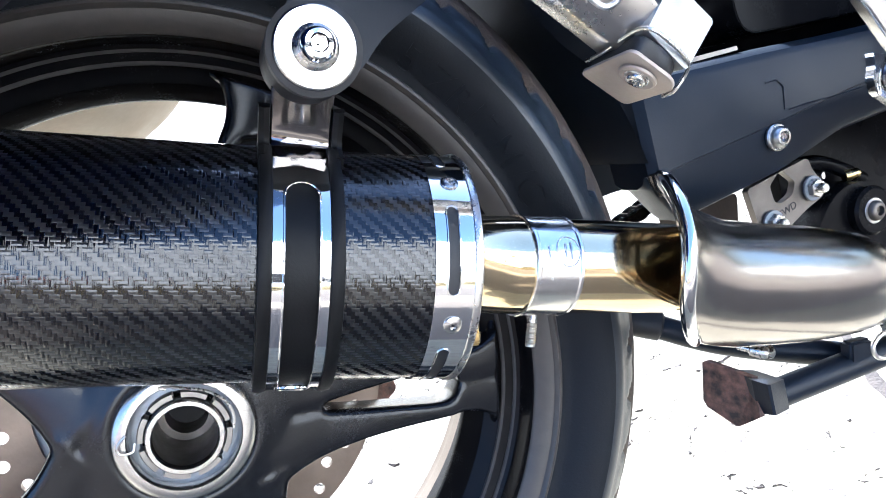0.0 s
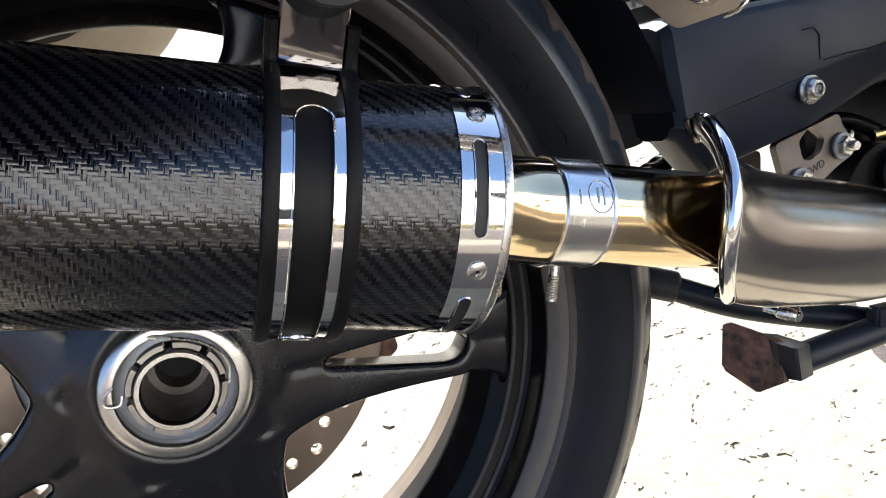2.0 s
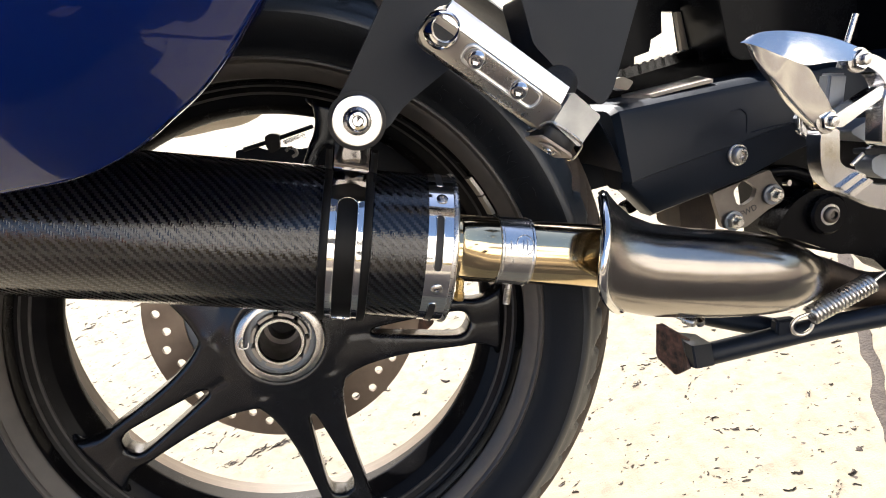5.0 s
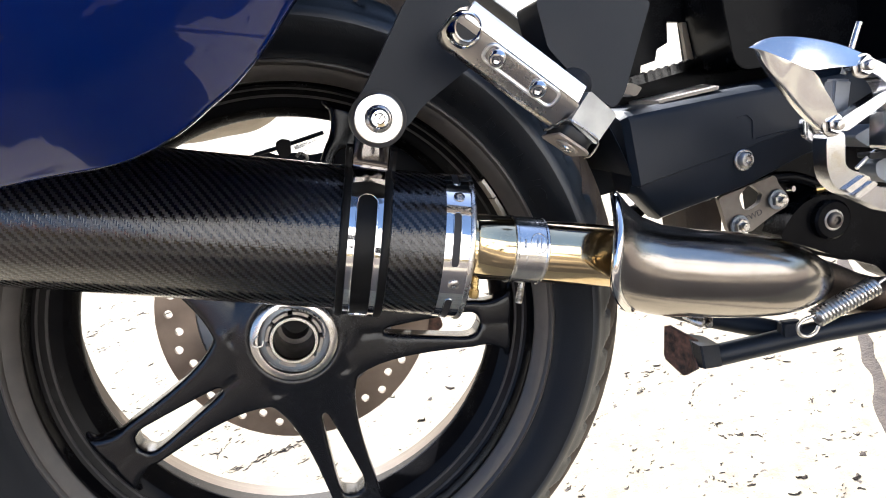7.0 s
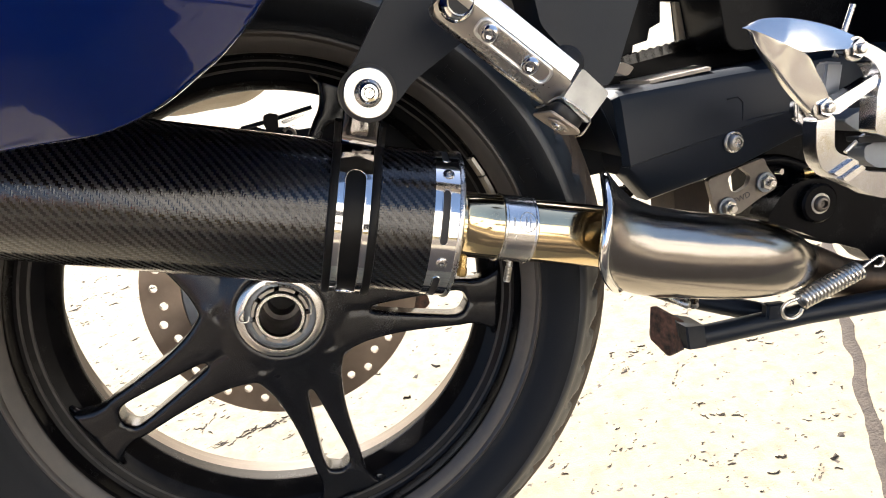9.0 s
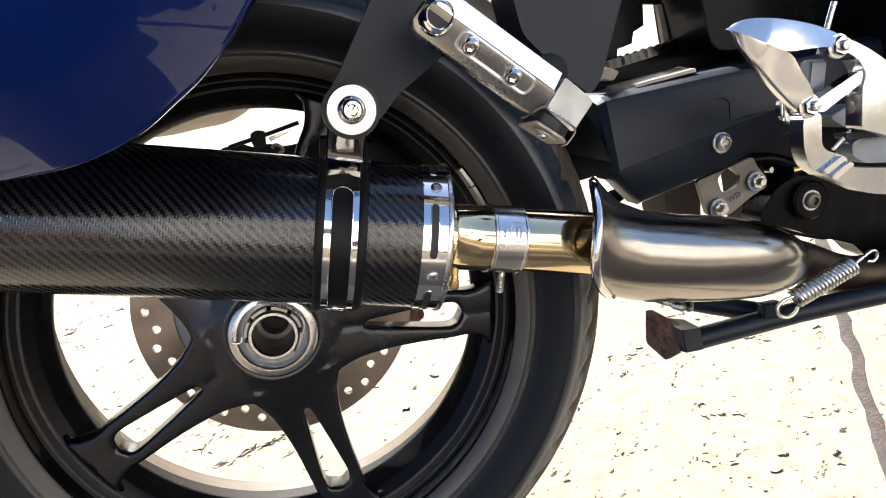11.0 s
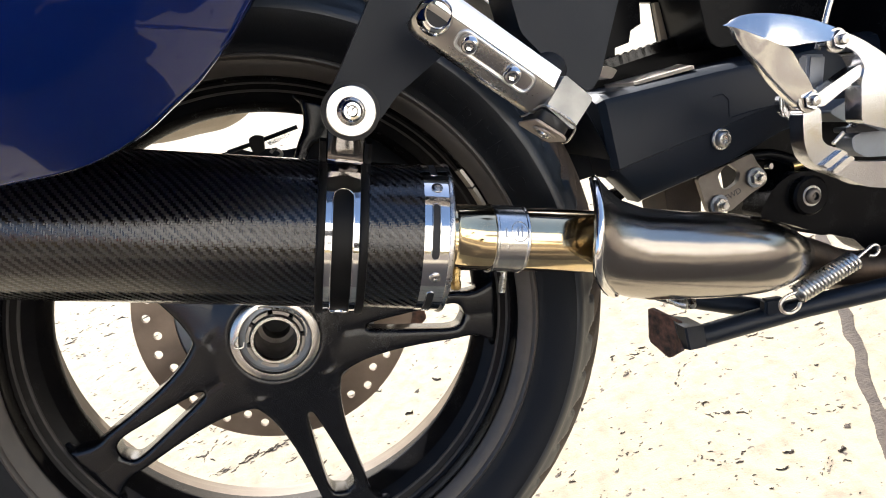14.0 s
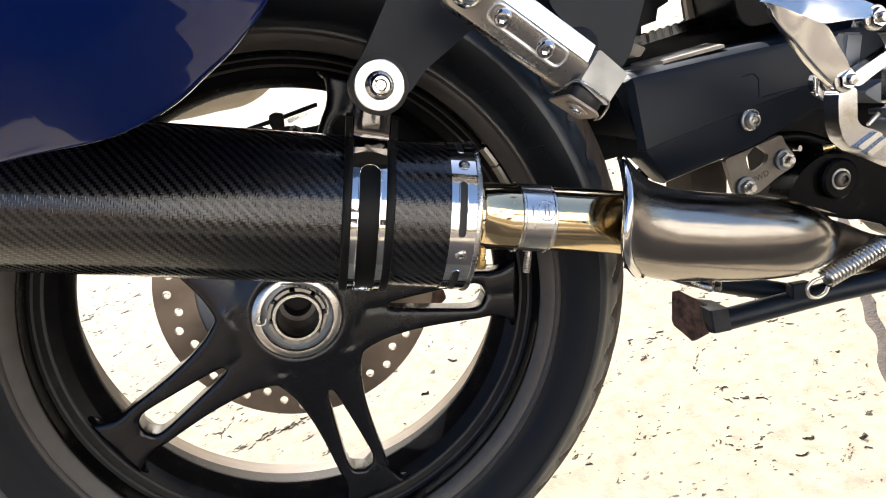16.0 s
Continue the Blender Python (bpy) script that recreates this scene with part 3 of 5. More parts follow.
def silencer():
    bm = bmesh.new()
    uv = None
    seg, us = 128, [-0.52 + 0.556 * i / 24 for i in range(25)]
    rows = [[bm.verts.new(on_can(u, -180 + 360 * j / seg, 0.0530 if u > -0.46 else 0.0530 - (-0.46 - u) * 0.12)) for j in range(seg)] for u in us]
    uv = bm.loops.layers.uv.new("metres")
    for i in range(24):
        for j in range(seg):
            f = bm.faces.new((rows[i][j], rows[i][(j + 1) % seg], rows[i + 1][(j + 1) % seg], rows[i + 1][j]))
            for loop, (ii, jj) in zip(f.loops, ((i, j), (i, j + 1), (i + 1, j + 1), (i + 1, j))):
                loop[uv].uv = (us[ii], jj * 2 * math.pi * 0.053 / seg)
    body = part("silencer", bm, M_CARBON, moto, "glossy black carbon fibre silencer tube")
    # rear outlet cap
    part("outlet_cap", lathe([(0.047, 0.0), (0.0465, -0.012), (0.038, -0.030), (0.026, -0.034), (0.0245, -0.020)], CAN @ Matrix.Translation((0, 0, -0.519)), 64), M_BRUSHED, body)
    # riveted steel band at the front
    slots = [(0.0367, 0.0027, -34 + 69 * k, 7 + 69 * k) for k in range(-2, 3)]
    band = part("end_band", shell(0.0288, 0.0462, 0.0538, 0.0009, slots), M_CHROME, body, "polished steel band with slots and rivets")
    for slot in slots:
        part("slot_bead", slot_outline(*slot, 0.0539, 0.0004), M_CHROME, band)
    part("band_backing", lathe([(0.0533, 0.0292), (0.0533, 0.046)], CAN, 96), M_RUBBER, band)
    part("end_lip", lathe([(0.0525, 0.0455), (0.0545, 0.0460), (0.0550, 0.0475), (0.0545, 0.0490), (0.0525, 0.0500), (0.0500, 0.0490), (0.0480, 0.0470), (0.0262, 0.0455)], CAN, 96), M_BRUSHED, body, "rolled steel front lip")
    for k in range(-2, 3):
        m = along(on_can(0.0378, -48 + 69 * k, 0.0538), on_can(0.0378, -48 + 69 * k, 1.0) - on_can(0.0378, -48 + 69 * k, 0.0))
        bm = lathe([(0.0006, 0.0008), (0.0014, 0.0007), (0.0017, 0.0016), (0.0028, 0.0014), (0.0039, 0.0007), (0.0042, -0.0004)], m, 24)
        part("rivet", bm, M_TURNED, band)
    # clamp strap, its rubber and the tab up to the mounting
    liner = part("rubber_liner", shell(-0.0420, -0.0084, 0.0548, 0.0016), M_LINER, body, "black rubber liner under the strap")
    for u0, u1 in ((-0.0422, -0.0361), (-0.0146, -0.0082)):
        part("rubber_edge", lathe([(0.0540, u0), (0.0572, u0 + 0.0006), (0.0580, (u0 + u1) / 2), (0.0572, u1 - 0.0006), (0.0540, u1)], CAN, 96), M_LINER, liner)
    strap = part("clamp_strap", shell(-0.0364, -0.0144, 0.0566, 0.0014, [(-0.0252, 0.0069, -41, 74)], (-56.5, 236.0)), M_CHROME, body, "polished slotted steel clamp strap")
    part("slot_bead", slot_outline(-0.0252, 0.0069, -41, 74, 0.0567, 0.0005), M_CHROME, strap, "rolled bead round the slot")
    # tab: follows the strap off the tube, then stands up to the mounting
    uc = -0.0247
    top = Vector((0.1050, -0.1930, 0.4870))
    base = [on_can(uc, a, r) for a, r in ((-56, 0.0552), (-60, 0.0552), (-64, 0.0552))]
    ctrl = base[-1] + (base[-1] - base[-2]).normalized() * 0.014
    path = base[:-1] + [base[-1] * (1 - t) ** 2 + ctrl * 2 * t * (1 - t) + top * t * t for t in (i / 24 for i in range(25))]
    fwd = (CAN.to_3x3() @ Vector((0, 0, 1))).normalized()
    rings = []
    for i, q in enumerate(path):
        t = (path[min(i + 1, len(path) - 1)] - path[max(i - 1, 0)]).normalized()
        n = t.cross(fwd).normalized()
        n = n if n.y < 0 else -n
        w = 0.0127
        rings.append([q + fwd * sx * w + n * sy for sx, sy in ((-1, -0.0008), (-1, 0.0006), (-0.9, 0.0014), (0.9, 0.0014), (1, 0.0006), (1, -0.0008))])
    part("strap_tab", loft(rings), M_TAB, strap)
    for s in (-1, 1):
        rings = []
        for i, q in enumerate(path[: 17]):
            t = (path[i + 1] - path[max(i - 1, 0)]).normalized()
            n = t.cross(fwd).normalized()
            n = n if n.y < 0 else -n
            e = q + fwd * s * 0.0152
            rings.append([e + fwd * a + n * b for a, b in ((-0.0024, -0.001), (-0.0022, 0.0022), (0.0, 0.0030), (0.0022, 0.0022), (0.0024, -0.001))])
        part("rubber_edge", loft(rings), M_LINER, liner)
    # mounting: rubber bush, washer and socket screw
    at = Vector((0.1040, -0.1970, 0.4783))
    m = along(at, (0, -1, 0))
    bush = part("mounting_bush", lathe([(0.0120, -0.034), (0.0176, -0.033), (0.0180, -0.012), (0.0172, -0.010), (0.0172, -0.006), (0.0183, -0.0045), (0.0183, 0.0000), (0.0160, 0.0008)], m, 64), M_RUBBER, body, "black rubber mounting bush")
    part("large_washer", lathe([(0.0060, 0.0020), (0.0152, 0.0020), (0.0158, 0.0014), (0.0158, 0.0004)], m, 64), M_TURNED, bush, "large flat steel washer")
    part("collar", lathe([(0.0050, 0.0046), (0.0074, 0.0044), (0.0086, 0.0034), (0.0090, 0.0018)], m, 40), M_BRUSHED, bush)
    bolt(bush, "socket_screw", at + Vector((0, -0.0040, 0)), 0.0072, height=0.0066, mat=M_CHROME)
    return body


can = silencer()


# ---- pipes ----
PIPE = along((0.2, -0.15, 0.3545), (1, 0.03, -0.36), (0, -1, 0))


def pipes():
    pipe = part("link_pipe", lathe([(0.0255, -0.056), (0.0262, -0.052), (0.0246, -0.0495), (0.0243, -0.030), (0.0243, 0.090)], PIPE, 72), M_PIPE, moto, "heat-tinted golden steel exhaust pipe")
    sleeve = part("clamp_sleeve", lathe([(0.0243, -0.0232), (0.0252, -0.0231), (0.0257, -0.0226), (0.0257, -0.0212), (0.0252, -0.0206), (0.0252, 0.0002), (0.0257, 0.0008), (0.0257, 0.0022), (0.0252, 0.0028), (0.0244, 0.0030)], PIPE, 72), M_ALLOY, pipe, "stamped steel clamp sleeve")
    mark = []
    for k in range(28):
        a = 2 * math.pi * k / 28
        th = radians(-22 + 17 * math.sin(a))
        mark.append(PIPE @ Vector((0.0253 * math.cos(th), 0.0253 * math.sin(th), -0.0060 + 0.0062 * math.cos(a))))
    part("stamped_oval", tube(mark + [mark[0]], 0.00035, 6), M_BRUSHED, sleeve)
    for u, t0, t1 in ((-0.0165, -27, -12), (-0.0075, -30, -14), (-0.0045, -32, -12), (-0.0145, 2, 10)):
        part("stamped_bar", tube([PIPE @ Vector((0.0252 * math.cos(radians(t)), 0.0252 * math.sin(radians(t)), u)) for t in (t0, (t0 + t1) / 2, t1)], 0.0006, 6), M_BRUSHED, sleeve)
    # clamp ears and stud below the sleeve
    p = Vector((0.1900, -0.1420, 0.3330))
    ear = part("clamp_ear", block((0.024, 0.012, 0.003), along(p, (-0.33, 0.0, -0.94), (1, 0, -0.36)), 0.001), M_BRUSHED, sleeve)
    bm = bmesh.new()
    tip = Vector((0.1832, -0.1343, 0.3140))
    for k in range(9):
        lathe([(0.0026, 0.0), (0.0031, 0.0006), (0.0026, 0.0012)], along(tip + Vector((0.004, 0.0, 0.0110)) * (k / 9.0), (0.3, 0, 0.95)), 14, bm=bm)
    tube([tip + Vector((-0.0006, 0, -0.0012)), tip + Vector((0.006, 0, 0.016))], 0.0026, 14, bm=bm)
    part("threaded_stud", bm, M_BRUSHED, sleeve)
    # small brass screw under the can's lip
    q = Vector((0.1450, -0.1600, 0.3385))
    bm = lathe([(0.0001, 0.004), (0.0032, 0.004), (0.0038, 0.003), (0.0038, -0.002), (0.0030, -0.0025), (0.0030, -0.012)], along(q, (-0.3, 0, -0.95)), 6)
    part("brass_screw", bm, M_BRASS, pipe, "small brass hexagon screw")
    # flared heat shield
    ax = Vector((1, 0.15, -0.353)).normalized()
    # distance along, radius, lift, how far the open back is closed (degrees each side of the outer face)
    stations = [(0.0040, 0.0335, 0.0120), (0.0000, 0.0375, 0.0130), (-0.0016, 0.0415, 0.0135), (0.0000, 0.0434, 0.0135), (0.0020, 0.0436, 0.0132), (0.0040, 0.0424, 0.0120), (0.0100, 0.0402, 0.0085), (0.0200, 0.0376, 0.0045), (0.040, 0.0360, 0.0010), (0.075, 0.0354, 0.0),
                (0.110, 0.0353, 0.000), (0.135, 0.0344, 0.000), (0.160, 0.0326, 0.000), (0.182, 0.0292, -0.001), (0.202, 0.0248, -0.002), (0.218, 0.0208, -0.003), (0.230, 0.0186, -0.003)]
    origin = Vector((0.2580, -0.1530, 0.3235))
    up = (Vector((0, 0, 1)) - ax * ax.z).normalized()
    side = up.cross(ax)
    side = side if side.y < 0 else -side
    rings = []
    for s, r, lift in stations:
        c = origin + ax * s + up * lift - side * 3.0 * max(0.0, s - 0.15) ** 2
        ring = []
        for j in range(61):
            a = radians(-98 + 196 * j / 60)
            top = max(0.0, math.sin(a)) ** 3 * max(0.0, 1 - s / 0.03) ** 2  # the upper lip curls back
            near = (-0.027 * max(0.0, math.cos(a)) ** 0.8 + 0.026 * max(0.0, -math.sin(a)) ** 3) * max(0.0, 1 - s / 0.09)  # the mouth is cut slantwise
            ring.append(c + side * r * math.cos(a) + up * r * 1.02 * math.sin(a) - ax * (0.006 * top - near) + up * 0.003 * top)
        rings.append(ring)
    shield = part("heat_shield", loft(rings, close=False, caps=False), M_SHIELD, moto, "flared satin steel heat shield")
    # lip in brighter metal than the shield, standing for its sky reflection
    part("rolled_lip", tube(rings[3][4:57], lambda t: 0.0038 * min(1.0, 0.25 + 6 * t, 0.25 + 6 * (1 - t)), 10), M_CHROME, shield, "rolled lip of the shield, sky glint put in as chrome")
    shield.modifiers.new("thickness", "SOLIDIFY").thickness = 0.0016
    for k, p in enumerate(((0.3320, -0.1290, 0.2510), (0.3460, -0.1215, 0.2450))):
        part("clip_screw", lathe([(0.0001, 0.006), (0.0030, 0.006), (0.0040, 0.004), (0.0040, -0.004), (0.0024, -0.005), (0.0024, -0.012)], along(p, (0.5 - k, -0.8, -0.3)), 16), M_BRUSHED, shield)
    # header pipe that the shield covers
    part("header_pipe", tube([origin + ax * 0.03, origin + ax * 0.16, origin + ax * 0.225 + Vector((0, 0.022, -0.006)), Vector((0.55, -0.080, 0.1975)), Vector((0.68, -0.06, 0.1780))], 0.0205, 24, smooth=6), M_HEADER, moto, "brown scorched exhaust header pipe")
    return pipe


pipes()

# ---- swingarm ----
def swingarm():
    st = [(0.327, 0.4335, 0.3660, 0.3560), (0.345, 0.4330, 0.3680, 0.3290), (0.437, 0.4290, 0.3755, 0.3380), (0.500, 0.4250, 0.3815, 0.3520), (0.610, 0.4200, 0.3900, 0.3560), (0.72, 0.415, 0.395, 0.355)]
    rings = []
    for x, top, mid, low in st:
        rings.append([Vector((x, y, z)) for y, z in ((0.03, top), (-0.060, top), (-0.0680, top - 0.0012), (-0.0750, top - 0.0045), (-0.0775, top - 0.0100), (-0.0780, mid + 0.0010), (-0.0768, mid), (-0.0768, mid - 0.0008), (-0.0725, low + 0.0090), (-0.0690, low + 0.0030), (-0.0620, low), (-0.0420, low), (-0.0340, low + 0.0040), (-0.0300, top - 0.0300))])
    first = [Vector((0.3215, v.y * 0.93, 0.395 + (v.z - 0.395) * 0.93)) for v in rings[0]]
    arm = part("swingarm", loft([first, *rings]), M_BLACK, moto, "black painted box-section swingarm", sharp=30)
    bolt(arm, "flanged_screw", Vector((0.4282, -0.0790, 0.3656)), 0.0078, height=0.0060, mat=M_BRUSHED, washer=0.0098)
    seam = [(0.4434, 0.3818), (0.4643, 0.3819), (0.4865, 0.3806), (0.5150, 0.3803)]
    part("seam", tube([(x, -0.0782, z) for x, z in seam], 0.0005, 6), M_BLACK, arm)
    notch = [(0.4268, 0.4046), (0.4370, 0.4045), (0.4417, 0.3987), (0.4396, 0.3829)]
    part("seam", tube([(x, -0.0782, z) for x, z in notch], 0.0004, 6), M_BLACK, arm)
    return arm


arm = swingarm()


def footpegs():
    # exhaust hanger arm
    hang = part("hanger_arm", plate([(0.0914, 0.4892), (0.1050, 0.5033), (0.1447, 0.5513), (0.1838, 0.5427), (0.1852, 0.5018), (0.1372, 0.4794), (0.1227, 0.4671), (0.1034, 0.4683), (0.0918, 0.4778)], -0.176, -0.162, 0.006, 0.002), M_BLACK, moto, "black cast hanger arm")
    # passenger peg carrier
    ends = [(0.1568, 0.5148), (0.2136, 0.4527)]
    e0, e1 = (Vector((x, 0, z)) for x, z in ends)
    run = (e1 - e0).normalized()
    perp = Vector((-run.z, 0, run.x))
    rings = []
    for t, k in ((-0.10, 0.45), (-0.07, 0.80), (-0.03, 0.97), (0.0, 1.0), (0.5, 1.0), (0.97, 1.0), (1.0, 0.9)):
        c = e0.lerp(e1, t)
        rings.append([c + perp * p * k + Vector((0, y, 0)) for p, y in ((-0.0082, -0.2210), (-0.0087, -0.2330), (-0.0075, -0.2352), (0.0065, -0.2450), (0.0083, -0.2456), (0.0100, -0.2440), (0.0205, -0.2270), (0.0195, -0.2140))])
    carrier = part("peg_carrier", loft(rings), M_PEG, moto, "polished alloy passenger peg carrier")
    # upper face as a brighter strip that stands for reflected sky
    strip = [e0.lerp(e1, t) for t in (-0.03, 0.25, 0.5, 0.75, 0.97)]
    bm = loft([[c + perp * p + Vector((0, y, 0)) for p, y in ((0.0087, -0.2456), (0.0095, -0.2458), (0.0203, -0.2420), (0.0208, -0.2405), (0.0190, -0.2290))] for c in strip])
    part("carrier_bevel", bm, M_BEVEL, carrier, "upper edge of the carrier, sky's brightness in its colour")
    face = (perp * 0.0138 + Vector((0, -0.0098, 0))).normalized()
    out = run.cross(face)
    out = out if out.y < 0 else -out
    mid = Vector((0.1868, -0.2422, 0.4856))

    def on_face(a, b, lift=0.0):
        return mid + run * a + face * b + out * lift

    ring = rounded([(-0.0235, -0.0062), (-0.0235, 0.0058), (0.0285, 0.0058), (0.0285, -0.0062)], 0.0052, 6)
    part("recess_rim", tube([on_face(p.x, p.y, 0.0002) for p in ring] + [on_face(ring[0].x, ring[0].y, 0.0002)], 0.0012, 10), M_BEVEL, carrier, "raised rim of the screw recess")
    for a in (-0.0155, 0.0150):
        bolt(carrier, "button_screw", on_face(a, 0.0002, 0.0003), 0.0056, out, height=0.0048)
    c = Vector((0.1618, -0.2420, 0.5165))
    part("pivot_boss", lathe([(0.0064, -0.004), (0.0067, 0.0030), (0.0078, 0.0040), (0.0095, 0.0026), (0.0112, -0.004)], along(c, (0, -1, 0)), 40), M_CHROME, carrier)
    # flat dark disc in place of the shaded pivot hole
    part("pivot_shade_disc", lathe([(0.0001, 0.0018), (0.0067, 0.0018)], along(c, (0, -1, 0)), 24), M_HOLE, carrier)
    peg = part("passenger_peg", plate([(0.2265, 0.4660), (0.2408, 0.4480), (0.2240, 0.4332), (0.2108, 0.4510)], -0.2470, -0.2180, 0.0022, 0.0016), M_FOLD, moto, "folded alloy passenger footpeg")
    # sole plate under the folded peg, its rubber pad and the wire spring round it
    sole = Vector((0.2023, -0.2112, 0.4433))
    across, outw = Vector((0.0175, 0.0, -0.0176)), Vector((-0.0004, -0.0372, 0.0022))
    wide, deep = across.length, outw.length
    across, outw = across.normalized(), outw.normalized()
    down = across.cross(outw).normalized()
    down = down if down.z < 0 else -down

    def on_sole(u, v, lift):
        return sole + across * u + outw * v - down * lift

    def layer(inset, corner, lift):
        cut = corner * 1.2
        loop = rounded([(inset, inset), (wide - inset, inset), (wide - inset, deep - inset - cut), (wide - inset - cut, deep - inset), (inset, deep - inset)], corner, 6)
        return [on_sole(p.x, p.y, lift) for p in loop]

    part("peg_foot", loft([layer(0.0005, 0.0035, -0.0003), layer(0.0, 0.0040, 0.0), layer(0.0, 0.0040, 0.0012), layer(0.0006, 0.0035, 0.0016)]), M_DULL, peg, "dull metal sole plate of the peg", sharp=50)
    part("peg_pad", loft([layer(0.0018, 0.0050, 0.0016), layer(0.0010, 0.0058, 0.0024), layer(0.0010, 0.0058, 0.0082), layer(0.0022, 0.0050, 0.0092)]), M_RUBBER, peg, "black rubber peg pad", sharp=50)
    spot = Vector((0.2088, -0.2383, 0.4357))
    bolt(peg, "torx_screw", spot + down * 0.0002, 0.0042, down, height=0.0022, mat=M_BRUSHED, washer=0.0052)
    part("screw_dish", lathe([(0.0050, 0.0004), (0.0066, 0.0009), (0.0074, 0.0004), (0.0076, -0.0006)], along(spot, down), 36), M_DULL, peg)
    pts = [(-0.0010, 0.004, 0.0040), (-0.0012, 0.016, 0.0044), (-0.0006, 0.024, 0.0072), (0.0004, deep - 0.004, 0.0102), (0.0040, deep + 0.0006, 0.0108), (0.0130, deep + 0.0008, 0.0108), (wide - 0.0020, deep - 0.0006, 0.0100), (wide + 0.0012, deep - 0.004, 0.0070), (wide + 0.0014, deep - 0.007, 0.0010), (wide + 0.0006, deep - 0.012, -0.0008)]
    part("spring_clip", tube([on_sole(*p) for p in pts], 0.0008, 8, smooth=5), M_BRUSHED, peg)
    # frame casting above
    part("peg_pivot", tube([(0.2190, -0.2150, 0.4640), (0.2430, -0.1800, 0.4690)], 0.0125, 24), M_RUBBER, peg, "black rubber pivot behind the peg")
    part("frame_plate", plate([(0.2383, 0.5343), (0.2406, 0.4985), (0.2536, 0.4785), (0.2636, 0.4637), (0.2826, 0.4439), (0.2928, 0.4531), (0.3140, 0.4935), (0.3256, 0.5151)], -0.150, -0.100, 0.005, 0.012), M_BLACK, moto, "dark grey painted frame plate")
    # rider footrest bracket
    leg = [(0.4278, 0.3901), (0.4424, 0.3894), (0.4398, 0.3648), (0.443, 0.3597), (0.4564, 0.3523), (0.4647, 0.3401), (0.5097, 0.3281), (0.508, 0.3053), (0.4737, 0.3174), (0.4538, 0.3312), (0.4359, 0.3422), (0.4264, 0.3534), (0.4241, 0.3659), (0.4258, 0.3844)]
    foot = part("footrest_bracket", plate(leg, -0.1870, -0.1720, 0.005, 0.0028), M_BRACKET, moto, "polished alloy rider footrest bracket")
    bar = [(0.439, 0.3997), (0.4775, 0.4116), (0.4873, 0.4064), (0.481, 0.4038), (0.4428, 0.3888), (0.4349, 0.3925)]
    part("bracket_strut", plate(bar, -0.1885, -0.1770, 0.003, 0.0032), M_BRACKET, foot, "slanting strut of the bracket")
    arch = [(0.4574, 0.4401), (0.4724, 0.4351), (0.4836, 0.4272), (0.4975, 0.4155), (0.5146, 0.3936), (0.5113, 0.3497), (0.4726, 0.3683), (0.4763, 0.3984), (0.4809, 0.408), (0.4787, 0.4146), (0.4751, 0.4208), (0.4666, 0.4276), (0.4566, 0.4324)]
    part("bracket_arch", plate(arch, -0.1900, -0.1735, 0.004, 0.0036), M_BRACKET, foot, "curved upper arm of the bracket")
    def even(points, n):
        """The spline through the points, at n even steps."""
        fine = spline([(x, z, 0) for x, z in points], 24)
        run = [0.0]
        for p, q in zip(fine, fine[1:]):
            run.append(run[-1] + (q - p).length)

        def at(d):
            i = max(0, min(len(fine) - 2, sum(r <= d for r in run) - 1))
            return fine[i].lerp(fine[i + 1], min(1.0, (d - run[i]) / max(1e-9, run[i + 1] - run[i])))

        return [at(run[-1] * k / (n - 1)) for k in range(n)]

    def leaf(edge, ridge, bm, base):
        """A curved facet from a wrapped edge up to the ridge."""
        n = 40
        e, r = even(edge, n), even(ridge, n)
        for k in range(12):  # fair both curves
            for c in (e, r):
                c[1:-1] = [(a + b * 2 + d) / 4 for a, b, d in zip(c, c[1:], c[2:])]
        rows = []
        for f, k in ((0.0, -1.2), (0.0, -0.35), (0.010, -0.15), (0.03, 0.0), (0.08, 0.07), (0.30, 0.34), (0.55, 0.60), (0.80, 0.83), (0.93, 0.95), (1.0, 1.0)):
            y = base + (-0.1935 - base) * k
            rows.append([Vector((p.x + (q.x - p.x) * f, -0.1800 + (y + 0.1800) * min(1.0, 0.25 + i / n * 2.2), p.y + (q.y - p.y) * f)) for i, (p, q) in enumerate(zip(e, r))])
        loft(rows, bm, close=False, caps=False)

    bm = bmesh.new()
    leaf([(0.3818, 0.4668), (0.3854, 0.4695), (0.3968, 0.4691), (0.416, 0.4645), (0.4329, 0.4585), (0.4481, 0.4517), (0.4618, 0.4435)], [(0.3755, 0.4659), (0.3807, 0.4642), (0.3903, 0.4573), (0.4037, 0.4469), (0.4159, 0.4395), (0.4293, 0.4386), (0.4524, 0.4349)], bm, -0.1880)
    leaf([(0.3818, 0.4644), (0.3832, 0.4566), (0.39, 0.4421), (0.3988, 0.4281), (0.4079, 0.4137), (0.4167, 0.4019), (0.4232, 0.3937), (0.4308, 0.3896)], [(0.3755, 0.4659), (0.3807, 0.4642), (0.3903, 0.4573), (0.4037, 0.4469), (0.419, 0.438), (0.4239, 0.4243), (0.431, 0.4113), (0.4327, 0.4031)], bm, -0.1876)
    part("heel_guard", bm, M_GUARD, foot, "mirror-polished heel guard", sharp=75)
    for ridge in ([(0.4348, 0.3463), (0.4529, 0.3531), (0.4573, 0.3498), (0.4391, 0.3425)], [(0.4421, 0.3400), (0.4594, 0.3471), (0.4628, 0.3436), (0.4460, 0.3363)]):
        part("bracket_clamp", plate(ridge, -0.1905, -0.1700, 0.0012, 0.0014), M_GUARD, foot, "polished clamp ridge on the lower bar")
